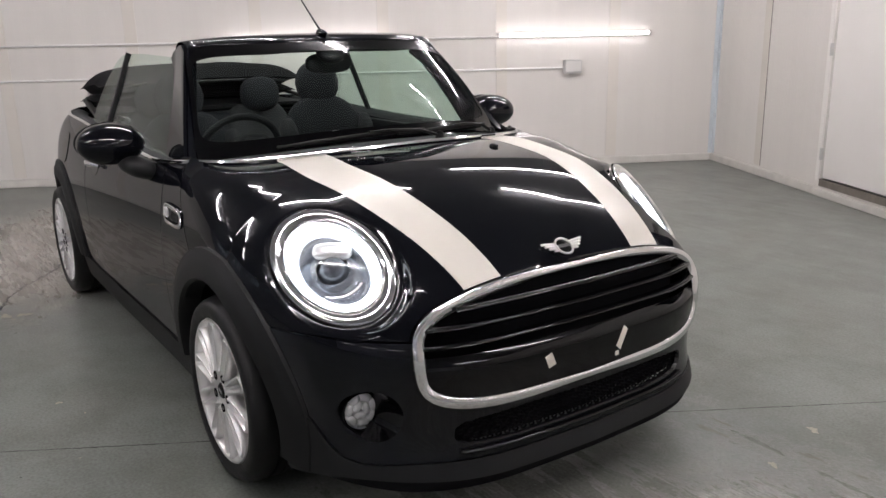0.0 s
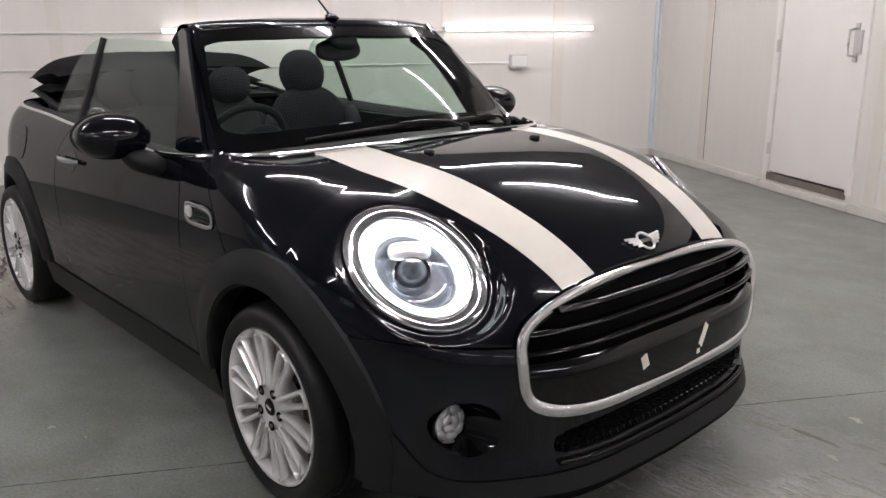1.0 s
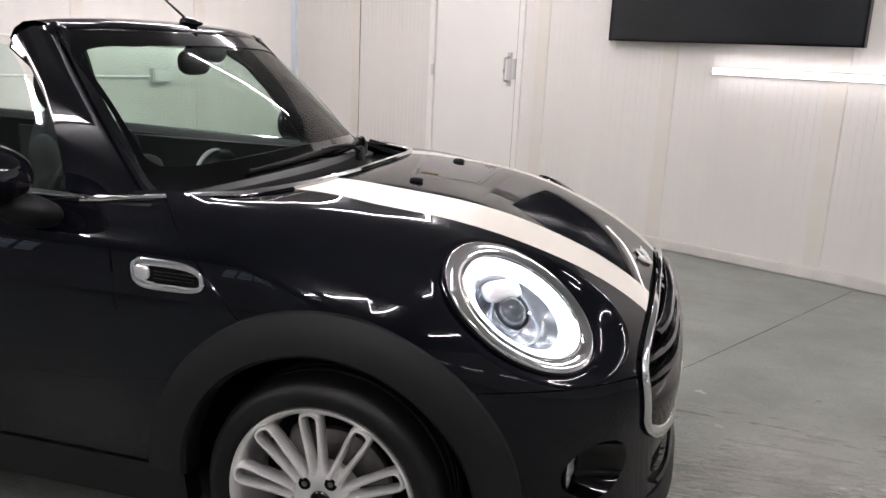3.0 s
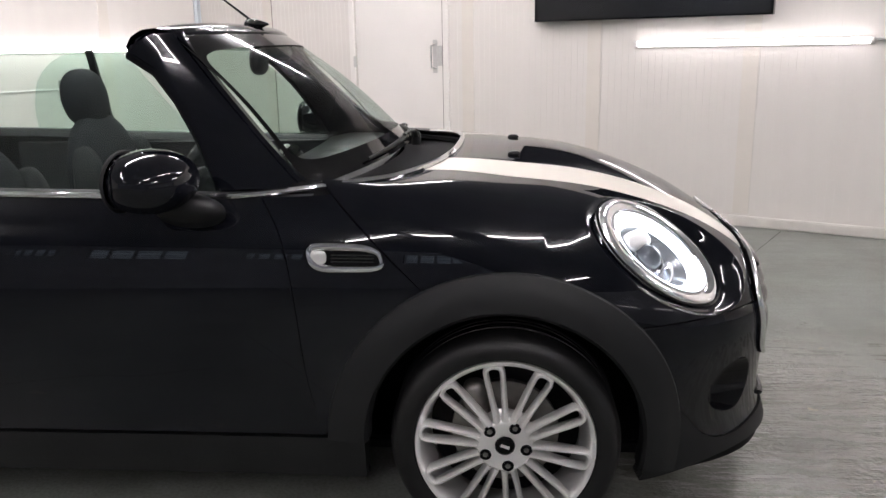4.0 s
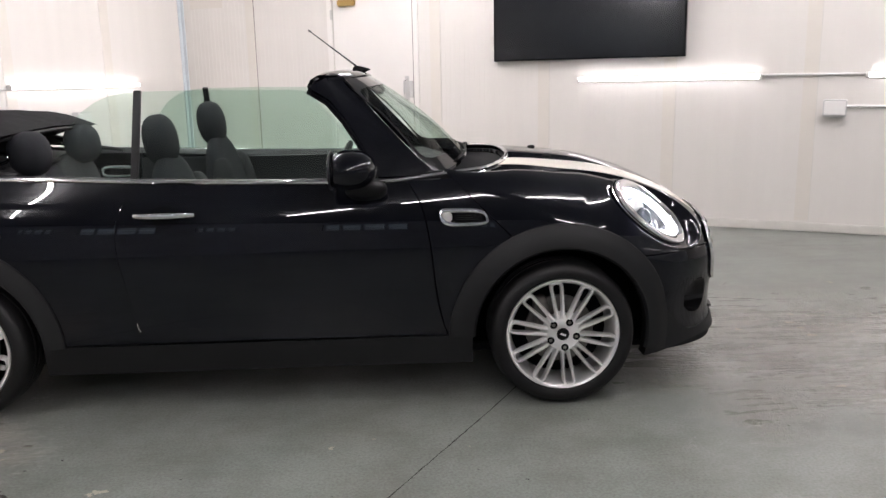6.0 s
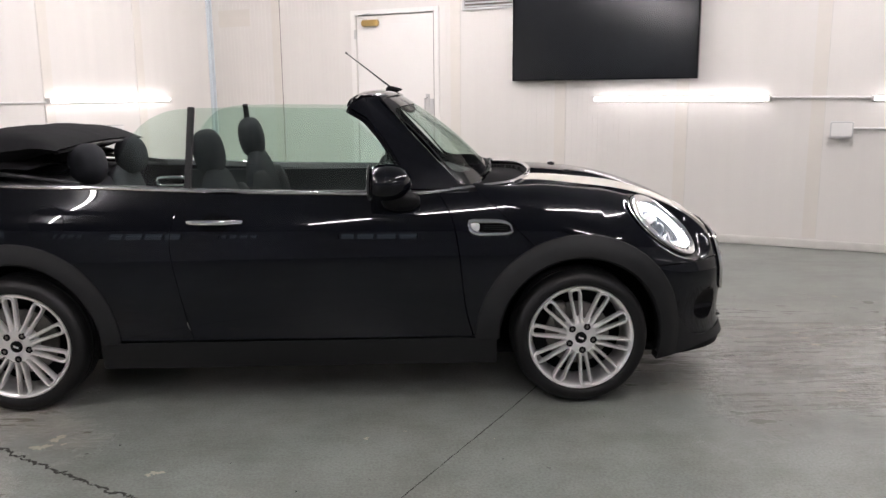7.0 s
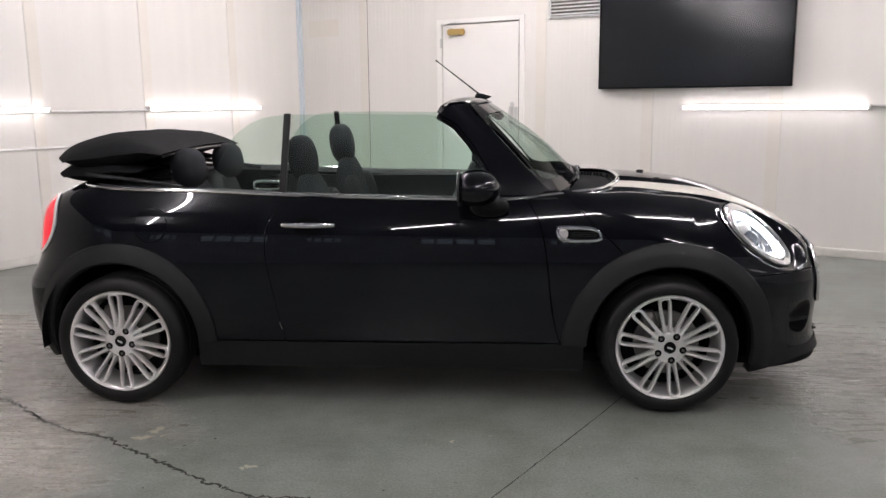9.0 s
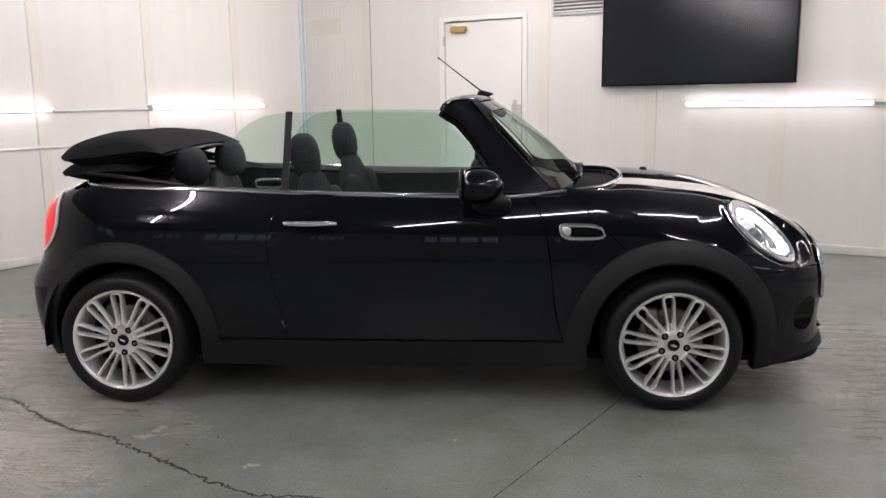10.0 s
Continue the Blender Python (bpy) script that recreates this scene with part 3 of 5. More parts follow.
nu, nv = 64, 40
uv = np.array([[2 * i / nu - 1, j / nv] for i in range(nu + 1) for j in range(nv + 1)])
flat = np.column_stack([uv, np.zeros(len(uv))])
cells = np.array([(i * (nv + 1) + j, (i + 1) * (nv + 1) + j, (i + 1) * (nv + 1) + j + 1, i * (nv + 1) + j + 1) for i in range(nu) for j in range(nv)])
tri = np.concatenate([cells[:, [0, 1, 2]], cells[:, [0, 2, 3]]])
clear = lambda p: (np.abs(p[:, 0]) / 0.978) ** 12 + (np.abs(p[:, 1] - 0.50) / 0.385) ** 9
border = clip(flat, tri, lambda p: 1 - clear(p))
pts = [screen_at(*q[:2], 0.003) for q in border[0]]
windscreen = part("windscreen", [sheet(lambda u, v: screen_at(2 * u - 1, v), nu, nv)], SCREEN, car, "lightly tinted windscreen")
windscreen.visible_shadow = False
part("screen_border", [(pts, border[1].tolist())], GLOSS_BLACK, windscreen, "black printed border")

HEAD = [(0.004, -0.006), (0.0, 0.010), (-0.03, 0.026), (-0.09, 0.036), (-0.15, 0.030), (-0.20, 0.006), (-0.225, -0.030), (-0.215, -0.048), (-0.17, -0.046), (-0.10, -0.030), (-0.03, -0.022)]


def header_at(u, v):
    i = v * len(HEAD)
    a, b, t = HEAD[int(i) % len(HEAD)], HEAD[(int(i) + 1) % len(HEAD)], i - int(i)
    dx, dz = a[0] + (b[0] - a[0]) * t, a[1] + (b[1] - a[1]) * t
    w = 2 * u - 1
    x, y, z = screen_at(w, 1.0)
    fade = 1 - 0.25 * abs(w) ** 6
    return x + dx * (1.12 - 0.50 * w * w), y * 0.985, z + dz * fade


part("header_rail", [sheet(header_at, 40, 33)], PAINT, car, "gloss black windscreen header", sharp=60)
PILLAR_Y = lambda z: 0.738 - 0.395 * (z - 0.957)
for s in (-1, 1):
    poly = [(1.462, 1.318), (1.476, 1.352), (1.53, 1.380), (1.60, 1.384), (1.625, 1.352), (1.728, 1.235), (1.848, 1.105), (1.945, 1.005), (1.995, 0.968), (1.98, 0.957), (1.735, 0.957), (1.726, 0.985), (1.673, 1.092), (1.61, 1.19), (1.54, 1.272)]
    pillar = part("windscreen_pillar", [slab(poly, PILLAR_Y, 0.052, s)], PAINT, car, "gloss black windscreen pillar", bevel=0.012, sharp=70)
    part("pillar_seal", [tube([(x, s * (PILLAR_Y(z) - 0.03), z) for x, z in ((1.735, 0.965), (1.671, 1.092), (1.607, 1.19), (1.538, 1.27), (1.458, 1.318))], 0.016, 0.03, n=8)], DARK, pillar)

# cowl under the glass, wipers
part("cowl_panel", [sheet(lambda u, v: (lambda y: (float(COWL(abs(y))) * (1 - v) + (screen_at((2 * u - 1), 0.0)[0] + 0.01 - 0.03) * v, y, 0.964 - 0.022 * math.sin(math.pi * v) + 0.006 * v - 0.03 * abs(2 * u - 1) ** 2.5))(0.70 * (2 * u - 1)), 36, 6, 0.01)], DARK, car, "black ribbed cowl panel")
def wiper(u0, u1, v0, v1, pu, pv):
    blade = [Vector(screen_at(u0 + (u1 - u0) * i / 14, v0 + (v1 - v0) * i / 14, 0.016)) for i in range(15)]
    pivot, mid = Vector(screen_at(pu, pv, 0.02)), blade[8] + Vector((0.006, 0, 0.012))
    arm = part("wiper", [tube([pivot, pivot.lerp(mid, 0.3) + Vector((0.004, 0, 0.02)), pivot.lerp(mid, 0.7) + Vector((0.004, 0, 0.014)), mid], 0.018, 0.012, n=8, taper=lambda t: 1.2 - 0.6 * t), lathe([(0.0, 0.02), (0.012, 0.018), (0.018, 0.008), (0.018, -0.03)], Matrix.Translation(pivot), 16)], PLASTIC, car, "black windscreen wiper arm")
    part("wiper_blade", [tube(blade, 0.010, 0.020, n=8, taper=lambda t: 0.5 + 0.5 * math.sin(math.pi * min(max(t, 0.06), 0.94)))], RUBBER, arm)


wiper(-0.62, 0.28, 0.020, 0.045, 0.36, -0.03)
wiper(0.08, 0.86, 0.018, 0.055, 0.88, -0.02)

# aerial
aerial = part("aerial", [pillow((1.655, 0, 1.406), (0.044, 0.017, 0.022), (2, 2.2), shape=lambda x, y, z: (x, y * (1 - 0.35 * x), z * (0.75 - 0.45 * x)))], GLOSS_BLACK, car, "black roof aerial foot")
part("aerial_mast", [tube([(1.635, 0, 1.420), (1.56, 0, 1.478), (1.418, 0, 1.588)], 0.0075, n=8, taper=lambda t: 1.25 - 0.6 * t), tube([(1.418, 0, 1.588), (1.408, 0, 1.596)], 0.009, n=8)], PLASTIC, aerial)

# ---- side glass, raised ----
GLASS_Y = lambda z: 0.722 - 0.395 * (z - 0.96)
for s in (-1, 1):
    pane = part("side_window", [slab([(0.775, 0.965), (1.83, 0.945), (1.70, 1.078), (1.57, 1.203), (1.455, 1.318), (1.40, 1.323), (1.0, 1.330), (0.775, 1.328)], GLASS_Y, 0.004, s)], GLASS, door_r if s < 0 else door_l, "raised green-tinted door window", smooth=False)
    pane.visible_shadow = False
    q = part("quarter_window", [slab([(0.42, 0.985), (0.740, 0.975), (0.740, 1.326), (0.69, 1.323), (0.635, 1.312), (0.58, 1.288), (0.53, 1.25), (0.485, 1.20), (0.45, 1.13), (0.43, 1.06)], GLASS_Y, 0.004, s)], GLASS, car, "raised green-tinted quarter window", smooth=False)
    q.visible_shadow = False
    part("window_seal", [tube([(0.757, s * (GLASS_Y(z) + 0.002), z) for z in (0.965, 1.1, 1.22, 1.33)], 0.034, 0.022, up=(0, 1, 0), n=8, power=4)], PLASTIC, car, "black window seal")

# ---- door mirrors, handles, side vents ----
for s in (-1, 1):
    own = door_r if s < 0 else door_l
    cap = part("mirror_housing", [pillow((1.640, s * 0.905, 1.018), (0.110, 0.122, 0.078), (2.2, 2.1), shape=lambda x, y, z: (x if x > -0.6 else -0.6 + (x + 0.6) * 0.15, y * (1 + 0.06 * x), z))], PAINT, own, "gloss black mirror housing")
    part("mirror_glass", [pillow((1.567, s * 0.905, 1.018), (0.006, 0.106, 0.069), (2.2, 2.1))], MIRROR, cap, "mirror glass")
    part("mirror_rim", [tube([(1.572, s * (0.905 + 0.113 * math.cos(a)), 1.018 + 0.072 * math.sin(a)) for a in np.linspace(0, 2 * math.pi, 40, endpoint=False)], 0.008, closed=True, up=(1, 0, 0), n=8)], PLASTIC, cap)
    part("mirror_foot", [pillow((1.70, s * 0.825, 0.928), (0.085, 0.075, 0.040), (2.4, 2.2), pose(0, 0, 0, s * 24, 0, 0))], PLASTIC, cap, "black mirror foot")
    hx = np.linspace(0.775, 1.01, 17)
    bar = [on_side(x, 0.842 - 0.004 * math.sin(math.pi * (x - 0.775) / 0.235), 0.012 + 0.026 * math.sin(math.pi * (x - 0.775) / 0.235) ** 0.6, s) for x in hx]
    part("door_handle", [tube(bar, 0.024, 0.016, up=(0, 1, 0), n=10, power=2.6, taper=lambda t: 0.72 + 0.28 * math.sin(math.pi * t))], CHROME, own, "chrome door handle")
    dish = cut_panel(lambda p: -s * Y(p), lambda p: np.hypot((X(p) - 0.892) / 0.060, (Z(p) - 0.836) / 0.044) - 1)
    panel("handle_recess", dish, GLOSS_BLACK, own, lift=0.0015, fold=0.002)
    # side vent trim
    loop = []
    for i in range(40):
        a = 2 * math.pi * i / 40
        c, d = math.cos(a), math.sin(a)
        x = 2.092 + 0.090 * math.copysign(abs(c) ** 0.45, c) - 0.016 * d
        z = 0.806 + 0.027 * math.copysign(abs(d) ** 0.62, d) * (1.0 - 0.12 * c)
        loop.append(on_side(x, z, 0.004, s))
    vent = part("side_vent", [tube(loop, 0.019, 0.013, up=(0, 1, 0), closed=True, n=8, taper=lambda t: 0.62 + 0.55 * math.sin(math.pi * t))], CHROME, car, "chrome ring of the side vent")
    dish = cut_panel(lambda p: -s * Y(p), lambda p: (np.abs(X(p) - 2.098) / 0.084) ** 3 + (np.abs(Z(p) - 0.806) / 0.024) ** 3 - 1)
    panel("vent_inlay", dish, GLOSS_BLACK, vent, lift=0.002, fold=0.002)
    part("vent_lamp", [pillow(on_side(2.022, 0.808, 0.006, s), (0.021, 0.006, 0.018), (3, 3))], ALLOY, vent, "clear side repeater lens")
    for z in (0.798, 0.806, 0.814):
        part("vent_rib", [tube([on_side(x, z, 0.006, s) for x in (2.055, 2.10, 2.165)], 0.003, 0.004, up=(0, 1, 0), n=6)], PLASTIC, vent)
part("door_scratch", [tube([on_side(0.750, 0.405, 0.0008), on_side(0.752, 0.388, 0.0010), on_side(0.760, 0.366, 0.0008)], 0.0018, 0.0015, up=(0, 1, 0), n=6)], PAPER, door_r, "pale scratch")
# fuel flap: a faint round line in the rear side panel
loop = [on_side(0.165 + 0.078 * math.cos(a), 0.842 + 0.078 * math.sin(a), -0.001, -1) for a in np.linspace(0, 2 * math.pi, 48, endpoint=False)]
part("fuel_flap_gap", [tube(loop, 0.003, 0.003, up=(0, 1, 0), closed=True, n=6)], DARK, car)
panel("fuel_flap", cut_panel(Y, lambda p: np.hypot(X(p) - 0.165, Z(p) - 0.842) - 0.074), PAINT, car, lift=0.003, fold=0.003)

# ---- headlights ----
def lamp_point(r, a, off=0.0, s=-1):
    """A point of the headlight's own flat oval face."""
    q = LAMP_AT + r * (math.cos(a) * LAMP_SA * LAMP_A + math.sin(a) * LAMP_SB * LAMP_B) + LAMP_N * (off + 0.003)
    return (q[0], q[1] if s < 0 else -q[1], q[2])


def lamp_frame(a, b, at):
    m = Matrix([list(row) for row in np.column_stack([a, b, LAMP_N])]).to_4x4()
    m.translation = Vector(at.tolist())
    return m


LAMP_M = lamp_frame(LAMP_A * LAMP_SA, LAMP_B * LAMP_SB, LAMP_AT)     # stretched to the ellipse
LAMP_R = lamp_frame(LAMP_E, LAMP_U, LAMP_AT)                         # upright and true
angles = np.linspace(0, 2 * math.pi, 80, endpoint=False)
for s in (-1, 1):
    side = (lambda c: c) if s < 0 else flipped
    rows = [(0.173, -0.030), (0.1725, 0.001), (0.169, 0.006), (0.152, 0.0075), (0.139, 0.001), (0.137, 0.003), (0.135, 0.0045), (0.132, 0.003), (0.130, -0.02)]
    ringv = [[lamp_point(r, a, o, s) for r, o in rows] for a in angles]
    v = [p for row in ringv for p in row]
    k, n = len(rows), len(angles)
    f = [(i * k + j, i * k + j + 1, ((i + 1) % n) * k + j + 1, ((i + 1) % n) * k + j) for i in range(n) for j in range(k - 1)]
    lamp = part("headlight", [(v, f)], CHROME, car, "oval headlight with chrome surround and lit daylight ring", sharp=60)
    part("reflector_bowl", [side(lathe([(0.133, -0.004), (0.131, -0.02), (0.122, -0.045), (0.100, -0.055), (0.085, -0.062), (0.0, -0.085)], LAMP_M, 56))], BOWL, lamp, "silver headlight bowl")
    part("daylight_ring", [side(lathe([(0.1285, -0.016), (0.1292, -0.006), (0.125, 0.0), (0.115, -0.002), (0.105, -0.012), (0.102, -0.026), (0.127, -0.026)], LAMP_M, 64))], LED, lamp, "lit white daylight ring")
    part("dark_shroud", [side(lathe([(0.102, -0.024), (0.096, -0.022), (0.086, -0.036), (0.072, -0.058)], LAMP_M, 48))], BOWL, lamp)
    proj = LAMP_R @ Matrix.Translation((-0.006, 0.006, -0.025))
    part("projector_lens", [side(lathe([(0.0, 0.020), (0.018, 0.017), (0.034, 0.006), (0.042, -0.012), (0.045, -0.03)], proj, 32))], PROJECTOR, lamp, "grey projector lens")
    part("projector_ring", [side(lathe([(0.045, -0.03), (0.047, -0.006), (0.051, -0.004), (0.055, -0.03), (0.055, -0.05)], proj, 40))], CHROME, lamp)
    part("upper_reflector", [side(moved(pillow((0, 0, 0), (0.058, 0.028, 0.016), (3, 2.4)), LAMP_R @ pose(-0.012, 0.062, -0.030)))], ALLOY, lamp)
    part("lower_fin", [side(moved(tube([(0.085 * math.cos(a), 0.075 * math.sin(a), 0) for a in np.linspace(math.pi * 1.12, math.pi * 1.88, 24)], 0.006, 0.008, n=6), LAMP_R @ pose(0, -0.004, -0.04)))], ALLOY, lamp)
    dome = lambda r: 0.006 + 0.016 * (1 - (r / 0.135) ** 2)
    cover = [lamp_point(r, a, dome(r), s) for r in (0.135, 0.11, 0.07, 0.03) for a in angles[::2]] + [lamp_point(0.0, 0, dome(0), s)]
    m = len(angles) // 2
    f = [(i * m + j, i * m + (j + 1) % m, (i + 1) * m + (j + 1) % m, (i + 1) * m + j) for i in range(3) for j in range(m)] + [(3 * m + j, 3 * m + (j + 1) % m, 4 * m) for j in range(m)]
    lens = part("headlight_lens", [(cover, f)], LENS, lamp, "clear domed lens")
    lens.visible_shadow = False
    part("lamp_gap", [tube([lamp_point(0.1755, a, -0.004, s) for a in angles], 0.005, 0.006, closed=True, n=6)], DARK, lamp)

# ---- grille ----
def grille_ring(scale, n=180):
    pts = []
    for i in range(n):
        a = 2 * math.pi * i / n
        c, d = math.cos(a), math.sin(a)
        lo, hi = 0.0, 1.2
        for _ in range(30):
            mid = (lo + hi) / 2
            lo, hi = (mid, hi) if grille_shape(np.array(mid * c), np.array(0.575 + mid * d)) < scale else (lo, mid)
        pts.append((lo * c, 0.575 + lo * d))
    return pts


ring = grille_ring(1.0)
grille = part("grille", [tube([on_front(y, z, 0.004) for y, z in ring], 0.030, 0.018, up=(1, 0, 0), closed=True, n=12, power=2.6, taper=lambda t: 0.72 + 0.45 * math.cos(2 * math.pi * t) ** 2)], CHROME, car, "black slatted grille in a chrome surround")
part("grille_backing", [sheet(lambda u, v: (lambda y, z: (3.21 - float(SWEEP(abs(y))), y, z))(0.53 * (2 * u - 1), 0.435 + 0.295 * v), 30, 6)], DARK, grille)


def half_at(z):
    ys = np.linspace(0, 0.6, 240)
    return float(ys[np.argmax(grille_shape(ys, np.full(240, z)) > 0.985)])


for z in (0.697, 0.652, 0.606):
    w = half_at(z) - 0.004
    path = [Vector((float(NOSE(z) - SWEEP(abs(y))) - 0.012, y, z - 0.006 * abs(y / w) ** 3)) for y in np.linspace(-w, w, 41)]
    part("grille_slat", [tube(path, 0.034, 0.017, n=12, power=2.2)], GLOSS_BLACK, grille, "gloss black slat")
plate_top, plate_low = 0.572, 0.440
part("plate_panel", [sheet(lambda u, v: (lambda z: (lambda y: (float(NOSE(z) - SWEEP(abs(y))) + 0.006 - 0.02 * v ** 10, y, z))((half_at(z) - 0.01) * (2 * u - 1)))(plate_low + (plate_top - plate_low) * v), 40, 10, 0.012)], GLOSS_BLACK, grille, "bare gloss black number plate panel")
def scrap(y, z, w, h, turn):
    x = float(NOSE(z) - SWEEP(abs(y))) + 0.0075
    c, d = math.cos(radians(turn)), math.sin(radians(turn))
    q = [(-w, -h * 0.8), (w * 0.8, -h), (w, h * 0.85), (-w * 0.75, h)]
    v = [(x, y + a * c - b * d, z + a * d + b * c) for a, b in q]
    v += [(x - 0.0015, *p[1:]) for p in v]
    return v, [(0, 1, 2, 3), (7, 6, 5, 4), (0, 4, 5, 1), (1, 5, 6, 2), (2, 6, 7, 3), (3, 7, 4, 0)]


tagged(part("tape_scrap", [scrap(-0.169, 0.508, 0.015, 0.022, 28)], PAPER, smooth=False), "torn cream sticky pad stuck to the grille panel", "tape", "tape scraps")
tagged(part("tape_scrap", [scrap(0.114, 0.512, 0.012, 0.036, -24), scrap(0.098, 0.465, 0.008, 0.008, 10)], PAPER, smooth=False), "long torn cream tape strip on the grille panel", "tape", "tape scraps")

# lower intake with its mesh, blade and fog lamps
intake = part("lower_intake", [sheet(lambda u, v: (lambda y, z: (float(NOSE(z) - SWEEP(abs(y))) - 0.05, y, z))(0.47 * (2 * u - 1), 0.295 + 0.10 * v), 30, 4)], DARK, car, "black lower intake")
bars = []
for r in range(6):
    z = 0.308 + 0.015 * r
    for c in range(31):
        y = -0.43 + 0.0285 * c + (0.014 if r % 2 else 0)
        x = float(NOSE(z) - SWEEP(abs(y))) - 0.022
        bars.append(tube([(x, y - 0.010, z), (x, y - 0.006, z + 0.005), (x, y + 0.006, z + 0.005), (x, y + 0.010, z), (x, y + 0.006, z - 0.005), (x, y - 0.006, z - 0.005)], 0.004, 0.008, up=(1, 0, 0), closed=True, n=5))
tagged(part("intake_mesh", bars, DARK, intake, "black honeycomb mesh"), kind="stuff")
part("intake_blade", [tube([Vector((float(NOSE(0.292) - SWEEP(abs(y))) + 0.004, y, 0.290 + 0.006 * (abs(y) / 0.45) ** 4)) for y in np.linspace(-0.45, 0.45, 41)], 0.022, 0.014, n=10)], GLOSS_BLACK, intake, "gloss black intake blade")
for s in (-1, 1):
    fy, fz = s * FOG_AT[0], FOG_AT[1]
    centre = on_front(fy, fz)
    mouth = [on_front(fy + 0.066 * math.cos(a), fz + 0.076 * math.sin(a)) for a in angles]
    inner_ring = [p.lerp(centre, 0.12) - Vector((0.12, -s * 0.012, 0)) for p in mouth]
    hub = centre - Vector((0.14, -s * 0.012, 0))
    n = len(angles)
    v = mouth + inner_ring + [hub]
    f = [(i, (i + 1) % n, n + (i + 1) % n, n + i) for i in range(n)] + [(n + i, n + (i + 1) % n, 2 * n) for i in range(n)]
    pocket = part("fog_pocket", [(v, f)], GLOSS_BLACK, car, "gloss black fog lamp pocket")
    fm = Matrix.Translation((3.055, s * 0.640, 0.394)) @ Vector((1.0, s * 0.16, 0.02)).to_track_quat("Z", "Y").to_matrix().to_4x4()
    lampf = part("fog_lamp", [lathe([(0.058, -0.05), (0.058, 0.002), (0.055, 0.005), (0.052, 0.003)], fm, 40)], GLOSS_BLACK, pocket, "round clear fog lamp")
    part("fog_reflector", [lathe([(0.0525, 0.001), (0.050, -0.010), (0.03, -0.016), (0.0, -0.018)], fm, 40)], CHROME, lampf)
    cells_ = [moved(pillow((0, 0, 0), (0.019, 0.012, 0.010), (3, 2.5)), fm @ pose(r * math.cos(a), r * math.sin(a), -0.010, 0, 0, math.degrees(a) + 90)) for r, k in ((0.036, 7), (0.015, 3)) for a in np.linspace(0.3, 0.3 + 2 * math.pi, k, endpoint=False)]
    part("fog_facets", cells_, ALLOY, lampf)
    gl = part("fog_lens", [lathe([(0.054, 0.003), (0.04, 0.007), (0.02, 0.009), (0.0, 0.010)], fm, 32)], LENS, lampf)
    gl.visible_shadow = False

# bonnet badge: a ring between two wings, with a plain bar where the name stands
n_ = Vector(gradient(np.array(on_top(3.165, 0)))[0].tolist())
up_ = (Vector((-0.5, 0, 1)) - n_ * n_.dot(Vector((-0.5, 0, 1)))).normalized()
right_ = up_.cross(n_)
BADGE = Matrix((right_, up_, n_)).transposed().to_4x4()
BADGE.translation = on_top(3.165, 0, 0.003)
wings = []
for s in (-1, 1):
    for k, (y, l) in enumerate(((0.016, 0.078), (0.006, 0.070), (-0.004, 0.060), (-0.013, 0.046))):
        wings.append(moved(tube([(s * 0.024, y * 0.8, 0.001), (s * (0.024 + l) * 0.62, y, 0.004), (s * l, y + 0.002, 0.003)], 0.0085, 0.006, up=(0, 0, 1), n=8), BADGE))
badge = part("bonnet_badge", [moved(tube([(0.029 * math.cos(a), 0.029 * math.sin(a), 0.003) for a in angles[::2]], 0.007, 0.007, closed=True, up=(0, 0, 1), n=8), BADGE)] + wings, ALLOY, hood, "chrome winged bonnet badge")
part("badge_disc", [moved(lathe([(0, 0.004), (0.02, 0.003), (0.027, 0)], Matrix(), 32), BADGE)], GLOSS_BLACK, badge)
part("badge_bar", [moved(box(-0.024, 0.024, -0.006, 0.006, 0.003, 0.006), BADGE)], CHROME, badge, smooth=False)
for s in (-1, 1):
    jet = on_top(2.52, s * 0.245, 0.004)
    part("washer_jet", [pillow(jet, (0.020, 0.013, 0.008), (2.6, 2.4))], PLASTIC, hood, "black washer jet")

